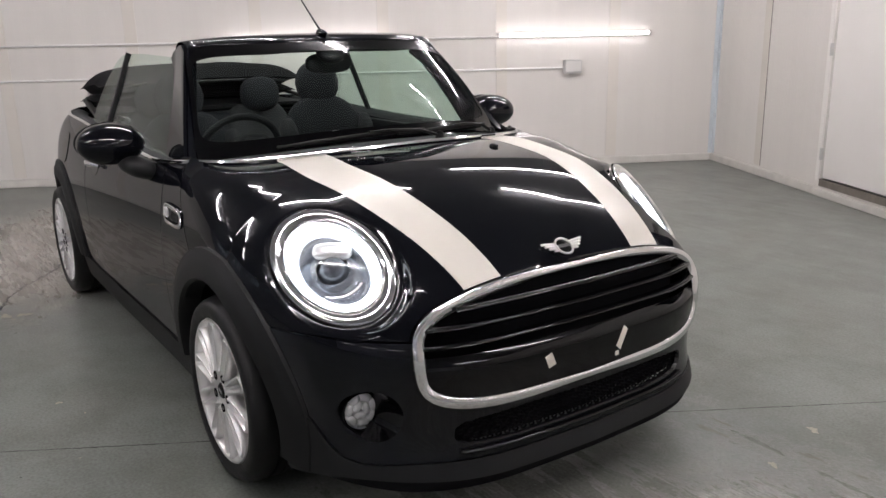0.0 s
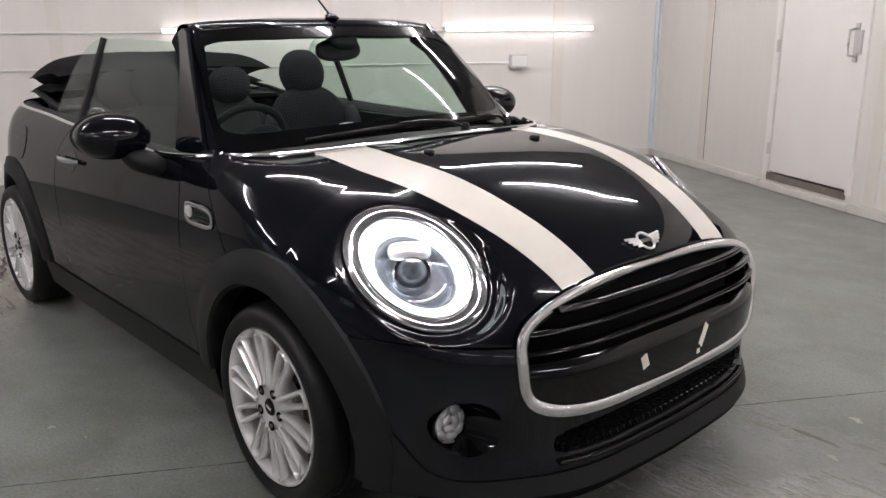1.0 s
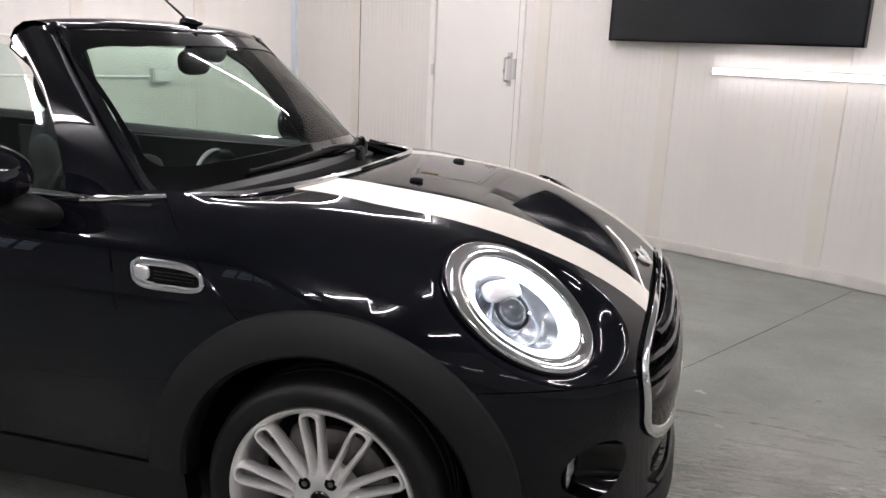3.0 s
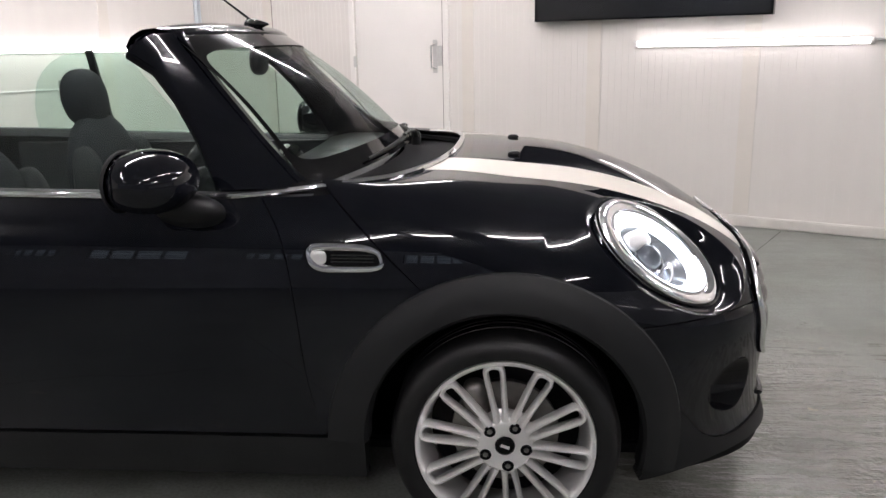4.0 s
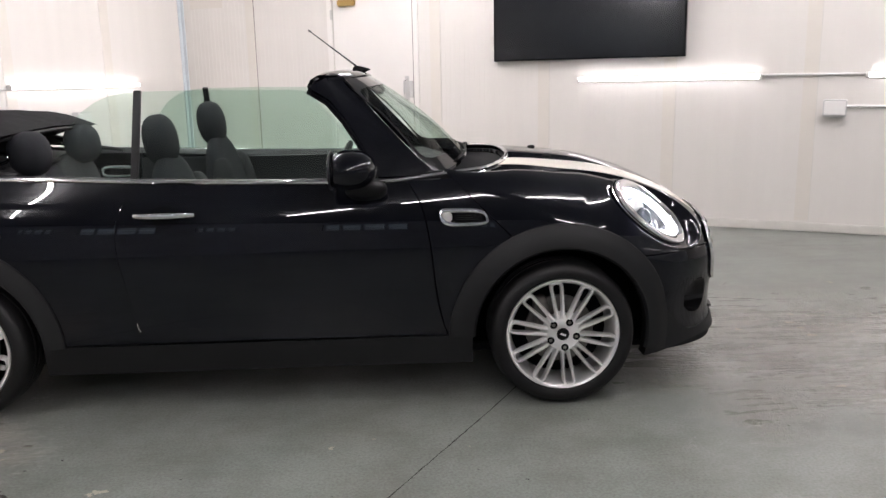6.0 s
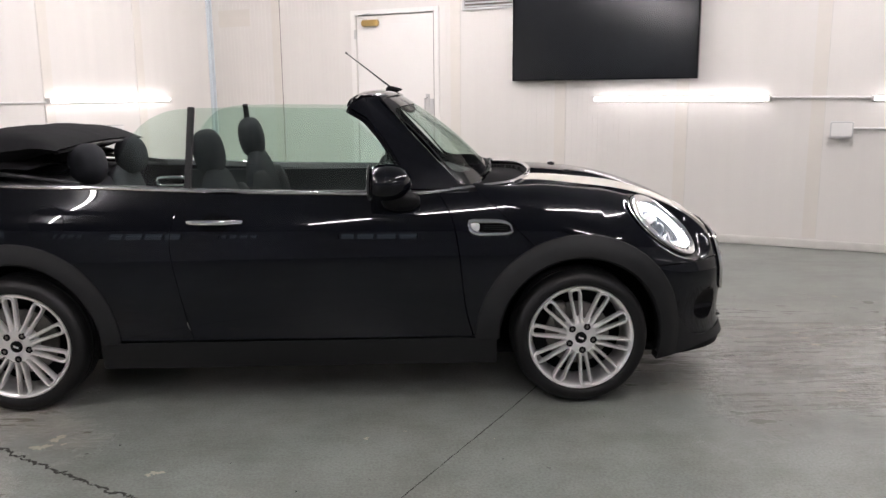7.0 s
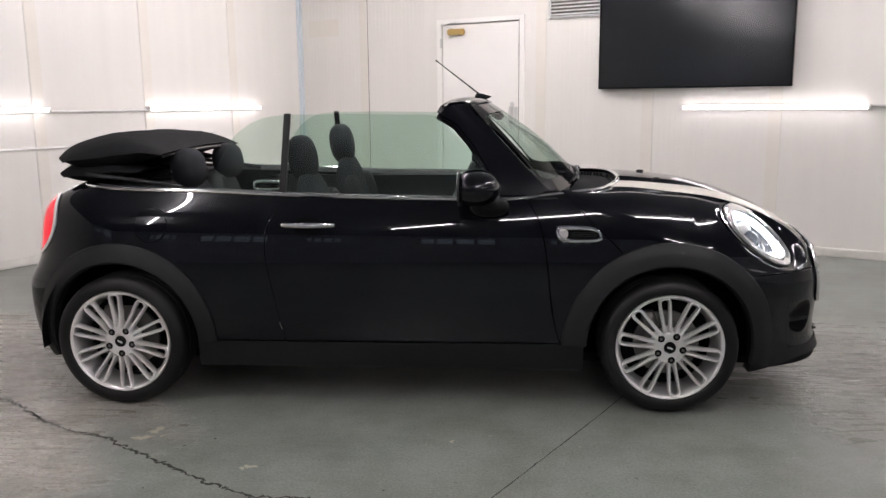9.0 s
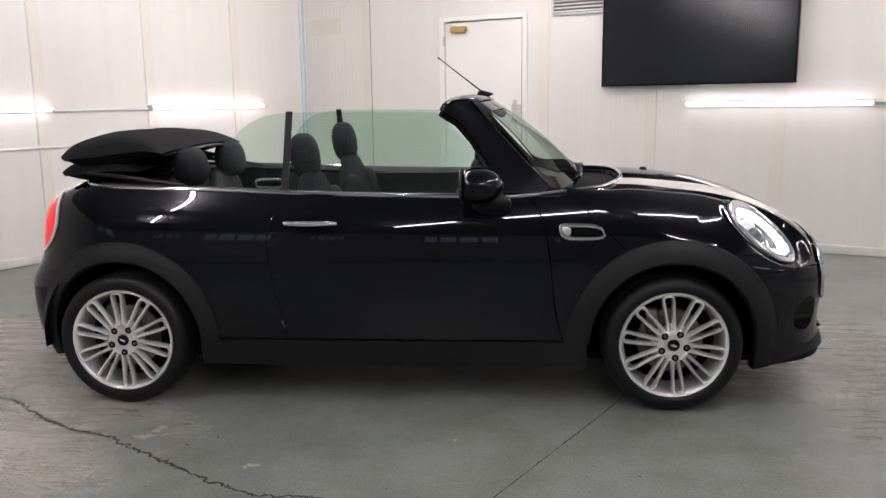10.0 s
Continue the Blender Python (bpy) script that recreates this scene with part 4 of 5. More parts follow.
# ---- wheels ----
def wheel_parts(parent_name):
    """Built round its own centre, the outer face towards -y."""
    face = pose(0, 0, 0, 90, 0, 0)        # z of the turned profile runs to -y
    bead = 0.236
    rim = [lathe([(0.205, -0.10), (0.212, -0.02), (0.2225, 0.012), (0.229, 0.020), (bead, 0.020), (bead + 0.003, 0.012), (bead + 0.002, 0.0), (bead - 0.02, -0.02), (bead - 0.01, -0.18), (0.20, -0.18)], face, 72)]
    loop = [(0.069, 0.0116), (0.085, 0.0125), (0.11, 0.0148), (0.15, 0.0180), (0.185, 0.0207), (0.206, 0.0215)]
    loop = [(r, -w) for r, w in loop] + [(0.2165, -0.018), (0.2215, -0.009), (0.223, 0.0), (0.2215, 0.009), (0.2165, 0.018)] + [(r, w) for r, w in reversed(loop)]
    path = [(r, 0.001 - 0.005 * ((r - 0.05) / 0.17) ** 2, w) for r, w in loop]
    rim.append(lathe([(0.0, 0.010), (0.026, 0.011), (0.031, 0.0155), (0.060, 0.0150), (0.072, 0.011), (0.078, 0.0), (0.078, -0.05)], face, 60))
    wheel = part("wheel", rim, ALLOY, None, "silver ten-twin-spoke alloy wheel", sharp=55)
    spoke = part("twin_spoke", [tube(path, 0.0152, 0.040, up=(0, -1, 0), n=10, power=2.3, taper=lambda t: 1.0 + 0.25 * abs(2 * t - 1) ** 3), tube([(0.066, 0.010, 0), (0.078, 0.013, 0), (0.090, 0.020, 0)], 0.026, 0.02, up=(0, -1, 0), n=8, power=3)], ALLOY, wheel, sharp=55)
    for k in range(10):
        if k:
            spoke = new("twin_spoke", spoke.data)
            spoke.parent = wheel
        spoke.matrix_basis = pose(0, 0, 0, 0, -(k + 0.25) * 36, 0)
    h = WHEEL_R
    part("tyre", [lathe([(0.212, -0.19), (0.25, -0.205), (0.285, -0.205), (h - 0.006, -0.19), (h, -0.165), (h, -0.125), (h - 0.007, -0.123), (h - 0.007, -0.115), (h, -0.113), (h, -0.098), (h - 0.007, -0.096), (h - 0.007, -0.088), (h, -0.086), (h, -0.06), (h - 0.007, -0.058), (h - 0.007, -0.050), (h, -0.048), (h, -0.02), (h - 0.006, 0.004), (0.288, 0.020), (0.27, 0.027), (0.252, 0.026), (0.241, 0.020), (0.238, 0.010), (0.232, -0.01)], face, 96)], RUBBER, wheel, "black low-profile tyre")
    part("centre_cap", [lathe([(0.0, 0.0185), (0.022, 0.018), (0.0265, 0.014), (0.0265, 0.004)], face, 32)], GLOSS_BLACK, wheel, "black centre cap")
    part("cap_mark", [box(-0.012, 0.012, -0.0196, -0.018, -0.004, 0.004)], ALLOY, wheel, smooth=False)
    for k in range(5):
        a = 2 * math.pi * (k + 0.125) / 5
        m = Matrix.Translation((0.0570 * math.cos(a), -0.0132, 0.0570 * math.sin(a))) @ face
        b = part("bolt_pocket", [lathe([(0.0158, 0.0028), (0.0148, 0.0046), (0.0115, 0.0042), (0.0105, 0.0036), (0.0, 0.0034)], m, 20)], DARK, wheel)
        part("wheel_bolt", [lathe([(0.0, 0.0068), (0.006, 0.0066), (0.0075, 0.004), (0.0075, 0.0)], m, 6)], DULL_METAL, b)
    part("brake_disc", [lathe([(0.05, -0.075), (0.145, -0.075), (0.145, -0.095), (0.05, -0.095)], face, 48)], DULL_METAL, wheel, "bare metal brake disc")
    # added near-black disc: the shade behind the spokes, not a wheel part
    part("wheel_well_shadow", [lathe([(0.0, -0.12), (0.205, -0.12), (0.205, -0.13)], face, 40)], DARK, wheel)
    part("brake_caliper", [pillow((-0.10, 0.075, 0.05), (0.035, 0.035, 0.07), (3, 3), pose(0, 0, 0, 0, -25, 0))], DULL_METAL, wheel)
    return wheel


wheel = wheel_parts("wheel")
wheel.parent = car
wheel.matrix_basis = pose(FRONT_X, -0.832, HUB_Z, 0, 19, 0)
for x, y, rz, roll in ((0, -0.832, 0, 23), (FRONT_X, 0.832, 180, 0), (0, 0.832, 180, 40)):
    copy_thing(wheel, pose(x, y, HUB_Z, 0, roll, rz))

# ---- cabin ----
part("underbody", [box(-0.42, 2.98, -0.60, 0.60, 0.160, 0.20)], DARK, car, "dark underbody", smooth=False, bevel=0.01)
part("cabin_floor", [box(0.0, 1.98, -0.68, 0.68, 0.30, 0.34)], DARK, car, smooth=False)
part("rear_bulkhead", [box(-0.02, 0.02, -0.66, 0.66, 0.34, 0.95)], DARK, car, smooth=False)
part("tonneau_shelf", [sheet(lambda u, v: (-0.26 + 0.36 * v, 0.64 * (2 * u - 1) * (0.86 + 0.14 * v), 0.995 - 0.02 * v + 0.01 * math.sin(math.pi * u)), 24, 6, 0.02)], PLASTIC, car, "black shelf under the folded roof")


def dash_at(u, v):
    y = 0.685 * (2 * u - 1)
    prof = [(2.10, 0.955), (2.00, 0.985), (1.88, 0.985), (1.79, 0.968), (1.745, 0.93), (1.735, 0.85), (1.76, 0.70), (1.82, 0.55)]
    i = min(v * (len(prof) - 1), len(prof) - 1.001)
    a, b, t = prof[int(i)], prof[int(i) + 1], i - int(i)
    t = t * t * (3 - 2 * t) * 0.3 + t * 0.7
    return a[0] + (b[0] - a[0]) * t - 0.10 * abs(y) ** 2, y, a[1] + (b[1] - a[1]) * t - 0.03 * y * y


dash = part("dashboard", [sheet(dash_at, 40, 28, 0.02)], DASH, car, "black moulded dashboard", sharp=60)
part("instrument_pod", [pillow((1.70, -0.36, 0.972), (0.05, 0.075, 0.045), (2.4, 2.4))], DASH, dash)
part("dash_display", [pillow((1.752, 0.0, 0.875), (0.03, 0.135, 0.125), (2.2, 2.2))], GLOSS_BLACK, dash, "round centre display")
part("display_ring", [tube([(1.728, 0.13 * math.cos(a), 0.875 + 0.12 * math.sin(a)) for a in angles], 0.014, closed=True, up=(1, 0, 0), n=8)], ALLOY, dash)
part("dash_speaker", [lathe([(0.0, 0.006), (0.07, 0.006), (0.085, 0.001)], Matrix.Translation((1.93, 0.0, 0.983)) @ Matrix.Diagonal((0.8, 1.1, 1, 1)), 40)], PLASTIC, dash, "round speaker grille")
WHEEL_M = Matrix.Translation((1.535, -0.362, 0.915)) @ Vector((-0.90, 0, 0.42)).to_track_quat("Z", "Y").to_matrix().to_4x4()
steer = part("steering_wheel", [moved(tube([(0.18 * math.cos(a), 0.18 * math.sin(a), 0) for a in angles], 0.030, 0.026, closed=True, up=(0, 0, 1), n=12), WHEEL_M)] +
             [moved(tube([(0.05 * math.cos(a), 0.05 * math.sin(a), -0.01), (0.17 * math.cos(a), 0.17 * math.sin(a), 0)], 0.032, 0.014, up=(0, 0, 1), n=8), WHEEL_M) for a in (radians(5), radians(175), radians(270))], DASH, car, "black leather steering wheel", sharp=60)
part("airbag_cover", [moved(pillow((0, 0, -0.005), (0.072, 0.066, 0.03), (2.6, 2.2)), WHEEL_M)], DASH, steer)
part("steering_column", [moved(tube([(0, 0, -0.01), (0, 0, -0.32)], 0.09, n=14), WHEEL_M)], DASH, steer)
part("rear_view_mirror", [pillow((1.645, 0.03, 1.282), (0.030, 0.125, 0.044), (2.4, 2.6), pose(0, 0, 0, 0, 0, 12)), tube([(1.66, 0, 1.36), (1.635, 0, 1.30)], 0.03, n=10), pillow((1.72, 0.0, 1.325), (0.05, 0.06, 0.028), (2.6, 2.6), pose(0, 0, 0, 0, 38, 0))], DASH, windscreen, "black interior mirror")
for s in (-1, 1):
    part("sun_visor", [pillow((1.56, s * 0.30, 1.338), (0.055, 0.16, 0.010), (4, 3), pose(0, 0, 0, 0, 8, 0))], DASH, car)


def seat(x, y, lift, lean):
    """A front seat: cushion, side-bolstered back and head restraint."""
    m = pose(x, y, 0.62 + lift, 0, -lean, 0)
    wedge = lambda a, b, c: (a * (1 - 0.25 * c), b * (1 - 0.16 * max(c, 0) ** 2), c)
    back = part("front_seat", [moved(pillow((0, 0, 0.185), (0.078, 0.245, 0.315), (3.2, 3.0), shape=wedge), m)], SEAT, car, "dark cloth front seat", sharp=70)
    for q in (-1, 1):
        part("seat_bolster", [moved(pillow((0.045, q * 0.225, 0.11), (0.064, 0.056, 0.28), (2.4, 2.8)), m)], SEAT_SIDE, back)
    part("seat_cushion", [pillow((x + 0.26, y, 0.53 + lift * 0.5), (0.27, 0.245, 0.10), (3.6, 2.8), pose(0, 0, 0, 0, -6, 0))], SEAT, back)
    rest = part("head_restraint", [moved(pillow((-0.012, 0, 0.568), (0.066, 0.122, 0.114), (2.6, 2.5), shape=lambda a, b, c: (a, b * (1 - 0.13 * max(c, 0)) * (1 - 0.10 * max(-c, 0)), c)), m)], SEAT, back, "dark cloth head restraint")
    for q in (-1, 1):
        part("restraint_post", [moved(tube([(-0.005, q * 0.055, 0.40), (-0.01, q * 0.055, 0.52)], 0.012, n=8), m)], CHROME, rest)
    part("seat_piping", [moved(tube([(0.06 - 0.02 * abs(math.sin(t)), 0.240 * math.cos(t) * (1 - 0.14 * max(math.sin(t), 0)), 0.17 + 0.285 * math.sin(t)) for t in np.linspace(-0.5, math.pi + 0.5, 40)], 0.006, up=(1, 0, 0), n=6), m)], SEAT_SIDE, back)
    return back


seat(0.872, -0.365, -0.065, 9)
seat(0.93, 0.365, -0.03, 9)
bench = part("rear_bench", [pillow((0.10, 0, 0.72), (0.085, 0.60, 0.25), (5, 3), pose(0, 0, 0, 0, -12, 0)), pillow((0.36, 0, 0.52), (0.26, 0.58, 0.09), (5, 3))], SEAT, car, "dark cloth rear bench")
for s in (-1, 1):
    part("rear_back_panel", [pillow((0.135, s * 0.30, 0.80), (0.08, 0.20, 0.22), (3, 3), pose(0, 0, 0, 0, -14, 0))], SEAT_SIDE, bench)
    part("rear_head_restraint", [pillow((0.165, s * 0.305, 1.060), (0.078, 0.118, 0.102), (2.6, 2.4), pose(0, 0, 0, 0, -8, 0))], SEAT, bench)
    loop = [(0.03 + 0.085 * math.cos(a), s * 0.40, 1.05 + 0.028 * math.sin(a)) for a in angles[::2]]
    part("roof_latch_ring", [tube(loop, 0.014, closed=True, up=(0, 1, 0), n=8)], CHROME, bench, "chrome ring")

# ---- folded soft top ----
FOLD_TOP = spline([(0, 1.132), (0.08, 1.172), (0.25, 1.215), (0.52, 1.238), (0.72, 1.228), (0.9, 1.192), (1.0, 1.162)])
FOLD_LOW = spline([(0, 1.128), (0.08, 1.104), (0.3, 1.070), (0.55, 1.082), (0.8, 1.122), (1.0, 1.152)])


def fold_at(u, v, low, lift, rear, fore, half):
    w = 2 * u - 1
    a = v * 2 if v <= 0.5 else 2 - v * 2
    squash = (1 - abs(w) ** 7) ** 0.5 if abs(w) < 1 else 0.0
    z = (FOLD_TOP(a) if v <= 0.5 else FOLD_LOW(a))
    mid = (FOLD_TOP(a) + FOLD_LOW(a)) / 2
    z = mid + (z - mid) * squash + lift
    x = rear + (fore - rear) * a + 0.20 * abs(w) ** 2.4 * (1 - a)
    z += 0.006 * noise.noise(Vector((x * 5, w * 3, v * 2))) + 0.003 * noise.noise(Vector((x * 16, w * 9, v * 5)))
    return x, w * half, z - 0.02 * w * w


top = part("folded_roof", [sheet(lambda u, v: fold_at(u, v, 0, 0.004, -0.535, 0.145, 0.60), 40, 40)], ROOF_CLOTH, car, "black cloth roof folded in a stack", sharp=75)
part("roof_lower_fold", [sheet(lambda u, v: (lambda q: (q[0], q[1], 1.052 + (q[2] - 1.125) * 0.62))(fold_at(u, v, 0, 0, -0.53, 0.02, 0.61)), 40, 40)], ROOF_CLOTH, top, sharp=75)
for s in (-1, 1):
    part("roof_frame_arm", [tube([(-0.22, s * 0.60, 1.055), (0.02, s * 0.625, 1.03), (0.26, s * 0.64, 0.995)], 0.035, 0.022, n=8, power=3)], PLASTIC, top, "black roof frame arm")
part("roof_front_bow", [tube([(0.15 - 0.05 * (y / 0.5) ** 2, y, 1.150 - 0.02 * (y / 0.5) ** 2) for y in np.linspace(-0.5, 0.5, 17)], 0.03, 0.018, n=8)], PLASTIC, top)

# ---- the room ----
DAYLIGHT = glow("daylight_pane", (0.62, 0.80, 1.0), 0.42)
WALL = material("white_wall_panel", (0.68, 0.655, 0.62), 0.38, vary=0.05, scale=1.4, bump=0.0004, bump_scale=9, rough_vary=0.08, stretch=(6, 6, 0.35))
HALL = material("grey_ceiling_paint", (0.33, 0.335, 0.345), 0.7, vary=0.2, scale=1.5)
HALL_WALL = material("grey_hall_paint", (0.42, 0.44, 0.47), 0.7, vary=0.25, scale=1.5)
WALL_STRIP = material("cream_joint_strip", (0.70, 0.665, 0.61), 0.2, vary=0.04, scale=6)
SKIRT = material("grey_white_skirting", (0.62, 0.60, 0.56), 0.5, vary=0.15, scale=9)
SEAMLINE = material("dirty_seam", (0.16, 0.14, 0.12), 0.8, vary=0.4, scale=12)
DOOR_PAINT = material("white_door_paint", (0.77, 0.75, 0.72), 0.35, vary=0.04, scale=3, bump=0.0002, bump_scale=30)
GREY_BOX = material("grey_switch_box", (0.52, 0.52, 0.51), 0.45, vary=0.06)
CONDUIT = material("white_conduit", (0.72, 0.71, 0.69), 0.4, vary=0.05)
SCREEN_BLACK = material("television_glass", (0.008, 0.009, 0.011), 0.16)
BRASS = material("brass_closer", (0.48, 0.34, 0.13), 0.35, 0.8, vary=0.15)
STEEL = material("brushed_steel", (0.55, 0.55, 0.54), 0.32, 0.9, vary=0.1)
CORNER = material("pale_blue_corner_post", (0.58, 0.63, 0.66), 0.4, vary=0.12, scale=5)
TUBE = glow("lit_tube", (0.99, 0.925, 0.96), TUBE_POWER)
CEIL_TUBE = glow("lit_ceiling_tube", (0.99, 0.922, 0.943), CEILING_POWER)


def concrete():
    """Grey-green floor paint over brushed concrete, worn through in patches."""
    mat = bpy.data.materials.new("painted_concrete")
    mat.use_nodes = True
    nt = mat.node_tree
    b = nt.nodes["Principled BSDF"]

    def N(kind, **values):
        node = nt.nodes.new("ShaderNode" + kind)
        for key, value in values.items():
            node.inputs[key].default_value = value
        return node

    co = N("TexCoord")
    L = nt.links.new
    big, mid, fine = N("TexNoise", Scale=0.7, Detail=2), N("TexNoise", Scale=3.4, Detail=6), N("TexNoise", Scale=45.0, Detail=2)
    for n in (big, mid, fine):
        L(co.outputs["Object"], n.inputs["Vector"])
    tone = N("ValToRGB")
    tone.color_ramp.elements[0].position, tone.color_ramp.elements[0].color = 0.28, (0.146, 0.166, 0.155, 1)
    tone.color_ramp.elements[1].position, tone.color_ramp.elements[1].color = 0.72, (0.224, 0.240, 0.226, 1)
    mixn = N("Math")
    mixn.operation = "MULTIPLY_ADD"
    mixn.inputs[1].default_value = 0.5
    L(mid.outputs["Fac"], mixn.inputs[0])
    half = N("Math")
    half.operation = "MULTIPLY"
    half.inputs[1].default_value = 0.5
    L(big.outputs["Fac"], half.inputs[0])
    L(half.outputs[0], mixn.inputs[2])
    L(mixn.outputs[0], tone.inputs["Fac"])
    # worn stretches of bare, brushed concrete with ragged edges
    wear = N("TexNoise", Scale=1.6, Detail=10, Roughness=0.72)
    L(co.outputs["Object"], wear.inputs["Vector"])

    def stretch_of(cx, cy, r):
        far = N("VectorMath")
        far.operation = "DISTANCE"
        far.inputs[1].default_value = (cx, cy, 0)
        L(co.outputs["Object"], far.inputs[0])
        rag = N("Math")
        rag.operation = "MULTIPLY_ADD"
        rag.inputs[1].default_value = 2.6
        L(wear.outputs["Fac"], rag.inputs[0])
        L(far.outputs["Value"], rag.inputs[2])
        mr = N("MapRange")
        mr.inputs["From Min"].default_value, mr.inputs["From Max"].default_value = r + 1.05, r + 1.5
        mr.inputs["To Min"].default_value, mr.inputs["To Max"].default_value = 1, 0
        L(rag.outputs[0], mr.inputs["Value"])
        return mr.outputs["Result"]

    def larger(p, q):
        m = N("Math")
        m.operation = "MAXIMUM"
        L(p, m.inputs[0])
        L(q, m.inputs[1])
        return m.outputs[0]
    behind, ahead = larger(stretch_of(-1.0, -1.35, 1.15), stretch_of(-1.6, -0.3, 1.0)), stretch_of(3.9, -0.25, 1.0)
    worn = larger(behind, ahead)
    thin = N("Math")        # ahead of the car the paint is thin, not gone
    thin.operation = "MULTIPLY"
    thin.inputs[1].default_value = 0.32
    L(ahead, thin.inputs[0])
    share = N("Math")
    share.operation = "MULTIPLY"
    share.inputs[1].default_value = 0.78
    L(larger(behind, thin.outputs[0]), share.inputs[0])
    col = N("Mix")
    col.data_type = "RGBA"
    col.inputs["B"].default_value = (0.350, 0.330, 0.300, 1)
    L(share.outputs[0], col.inputs["Factor"])
    L(tone.outputs["Color"], col.inputs["A"])
    grit = N("TexNoise", Scale=95.0, Detail=4)
    L(co.outputs["Object"], grit.inputs["Vector"])
    speck = N("ValToRGB")
    speck.color_ramp.elements[0].position, speck.color_ramp.elements[1].position = 0.28, 0.62
    speck.color_ramp.elements[0].color, speck.color_ramp.elements[1].color = (0.62, 0.61, 0.58, 1), (1.12, 1.12, 1.12, 1)
    L(grit.outputs["Fac"], speck.inputs["Fac"])
    mul = N("Mix")
    mul.data_type, mul.blend_type = "RGBA", "MULTIPLY"
    mul.inputs["Factor"].default_value = 0.7
    L(col.outputs["Result"], mul.inputs["A"])
    L(speck.outputs["Color"], mul.inputs["B"])
    grime = N("TexNoise", Scale=2.6, Detail=9, Roughness=0.68)
    L(co.outputs["Object"], grime.inputs["Vector"])
    soil = N("ValToRGB")
    soil.color_ramp.elements[0].position, soil.color_ramp.elements[1].position = 0.36, 0.60
    soil.color_ramp.elements[0].color, soil.color_ramp.elements[1].color = (0.76, 0.73, 0.69, 1), (1.02, 1.0, 0.985, 1)
    L(grime.outputs["Fac"], soil.inputs["Fac"])
    dirty = N("Mix")
    dirty.data_type, dirty.blend_type = "RGBA", "MULTIPLY"
    dirty.inputs["Factor"].default_value = 1.0
    L(mul.outputs["Result"], dirty.inputs["A"])
    L(soil.outputs["Color"], dirty.inputs["B"])
    L(dirty.outputs["Result"], b.inputs["Base Color"])
    b.inputs["Specular IOR Level"].default_value = 0.34
    # damp sheen: dull on the paint, in glossy pools and dry spots on the bare stretches
    run = N("Mapping")
    run.inputs["Scale"].default_value = (1.1, 7.0, 1)
    run.inputs["Rotation"].default_value = (0, 0, radians(4))
    L(co.outputs["Object"], run.inputs["Vector"])
    damp = N("TexNoise", Scale=2.2, Detail=5, Roughness=0.6)
    L(run.outputs["Vector"], damp.inputs["Vector"])
    pool = N("MapRange")
    pool.inputs["From Min"].default_value, pool.inputs["From Max"].default_value = 0.32, 0.66
    pool.inputs["To Min"].default_value, pool.inputs["To Max"].default_value = 0.21, 0.33
    L(damp.outputs["Fac"], pool.inputs["Value"])
    dull = N("MapRange")
    dull.inputs["To Min"].default_value, dull.inputs["To Max"].default_value = 0.24, 0.40
    L(damp.outputs["Fac"], dull.inputs["Value"])
    sheen = N("Mix")
    L(worn, sheen.inputs["Factor"])
    L(dull.outputs["Result"], sheen.inputs["A"])
    L(pool.outputs["Result"], sheen.inputs["B"])
    L(sheen.outputs["Result"], b.inputs["Roughness"])
    # brush ridges
    mp = N("Mapping")
    mp.inputs["Scale"].default_value = (6.0, 30.0, 1)
    mp.inputs["Rotation"].default_value = (0, 0, radians(4))
    L(co.outputs["Object"], mp.inputs["Vector"])
    ridge = N("TexNoise", Scale=1.6, Detail=3)
    L(mp.outputs["Vector"], ridge.inputs["Vector"])
    amount = N("Math")
    amount.operation = "MULTIPLY_ADD"
    amount.inputs[1].default_value, amount.inputs[2].default_value = 0.95, 0.10
    L(worn, amount.inputs[0])
    rid = N("Math")
    rid.operation = "MULTIPLY"
    L(ridge.outputs["Fac"], rid.inputs[0])
    L(amount.outputs[0], rid.inputs[1])
    add = N("Math")
    add.operation = "MULTIPLY_ADD"
    coarse = N("Math")
    coarse.operation = "MULTIPLY_ADD"
    coarse.inputs[1].default_value, coarse.inputs[2].default_value = 0.55, 0.06
    L(worn, coarse.inputs[0])
    L(coarse.outputs[0], add.inputs[1])
    L(fine.outputs["Fac"], add.inputs[0])
    L(rid.outputs[0], add.inputs[2])
    bp = N("Bump", Strength=1.0, Distance=0.006)
    L(add.outputs[0], bp.inputs["Height"])
    L(bp.outputs["Normal"], b.inputs["Normal"])
    return mat


CONCRETE = concrete()


def fixed(name, chunks, mat, label="", category="", kind="structure", smooth=False, group="", parent=None, bevel=0.0, sharp=40):
    """Something that belongs to the room, laid out along its own walls."""
    ob = part(name, [moved(c, ROOM) for c in chunks], mat, parent, label if parent else "", smooth=smooth, bevel=bevel, sharp=sharp)
    if not parent:
        tagged(ob, label, category, group, kind)
    return ob


floor = fixed("floor", [box(WALL_W - 0.2, WALL_E + 0.2, WALL_S - 0.2, WALL_N + 0.2, -0.12, 0)], CONCRETE, "worn grey painted concrete floor", "floor")
fixed("ceiling", [box(WALL_W - 0.2, WALL_E + 0.2, WALL_S - 0.2, WALL_N + 0.2, CEIL, CEIL + 0.12)], HALL, "plain grey ceiling", "ceiling")
wall_w = fixed("wall_west", [box(WALL_W - 0.15, WALL_W, WALL_S, WALL_N + 0.15, 0, CEIL)], WALL, "white insulated panel wall", "wall")
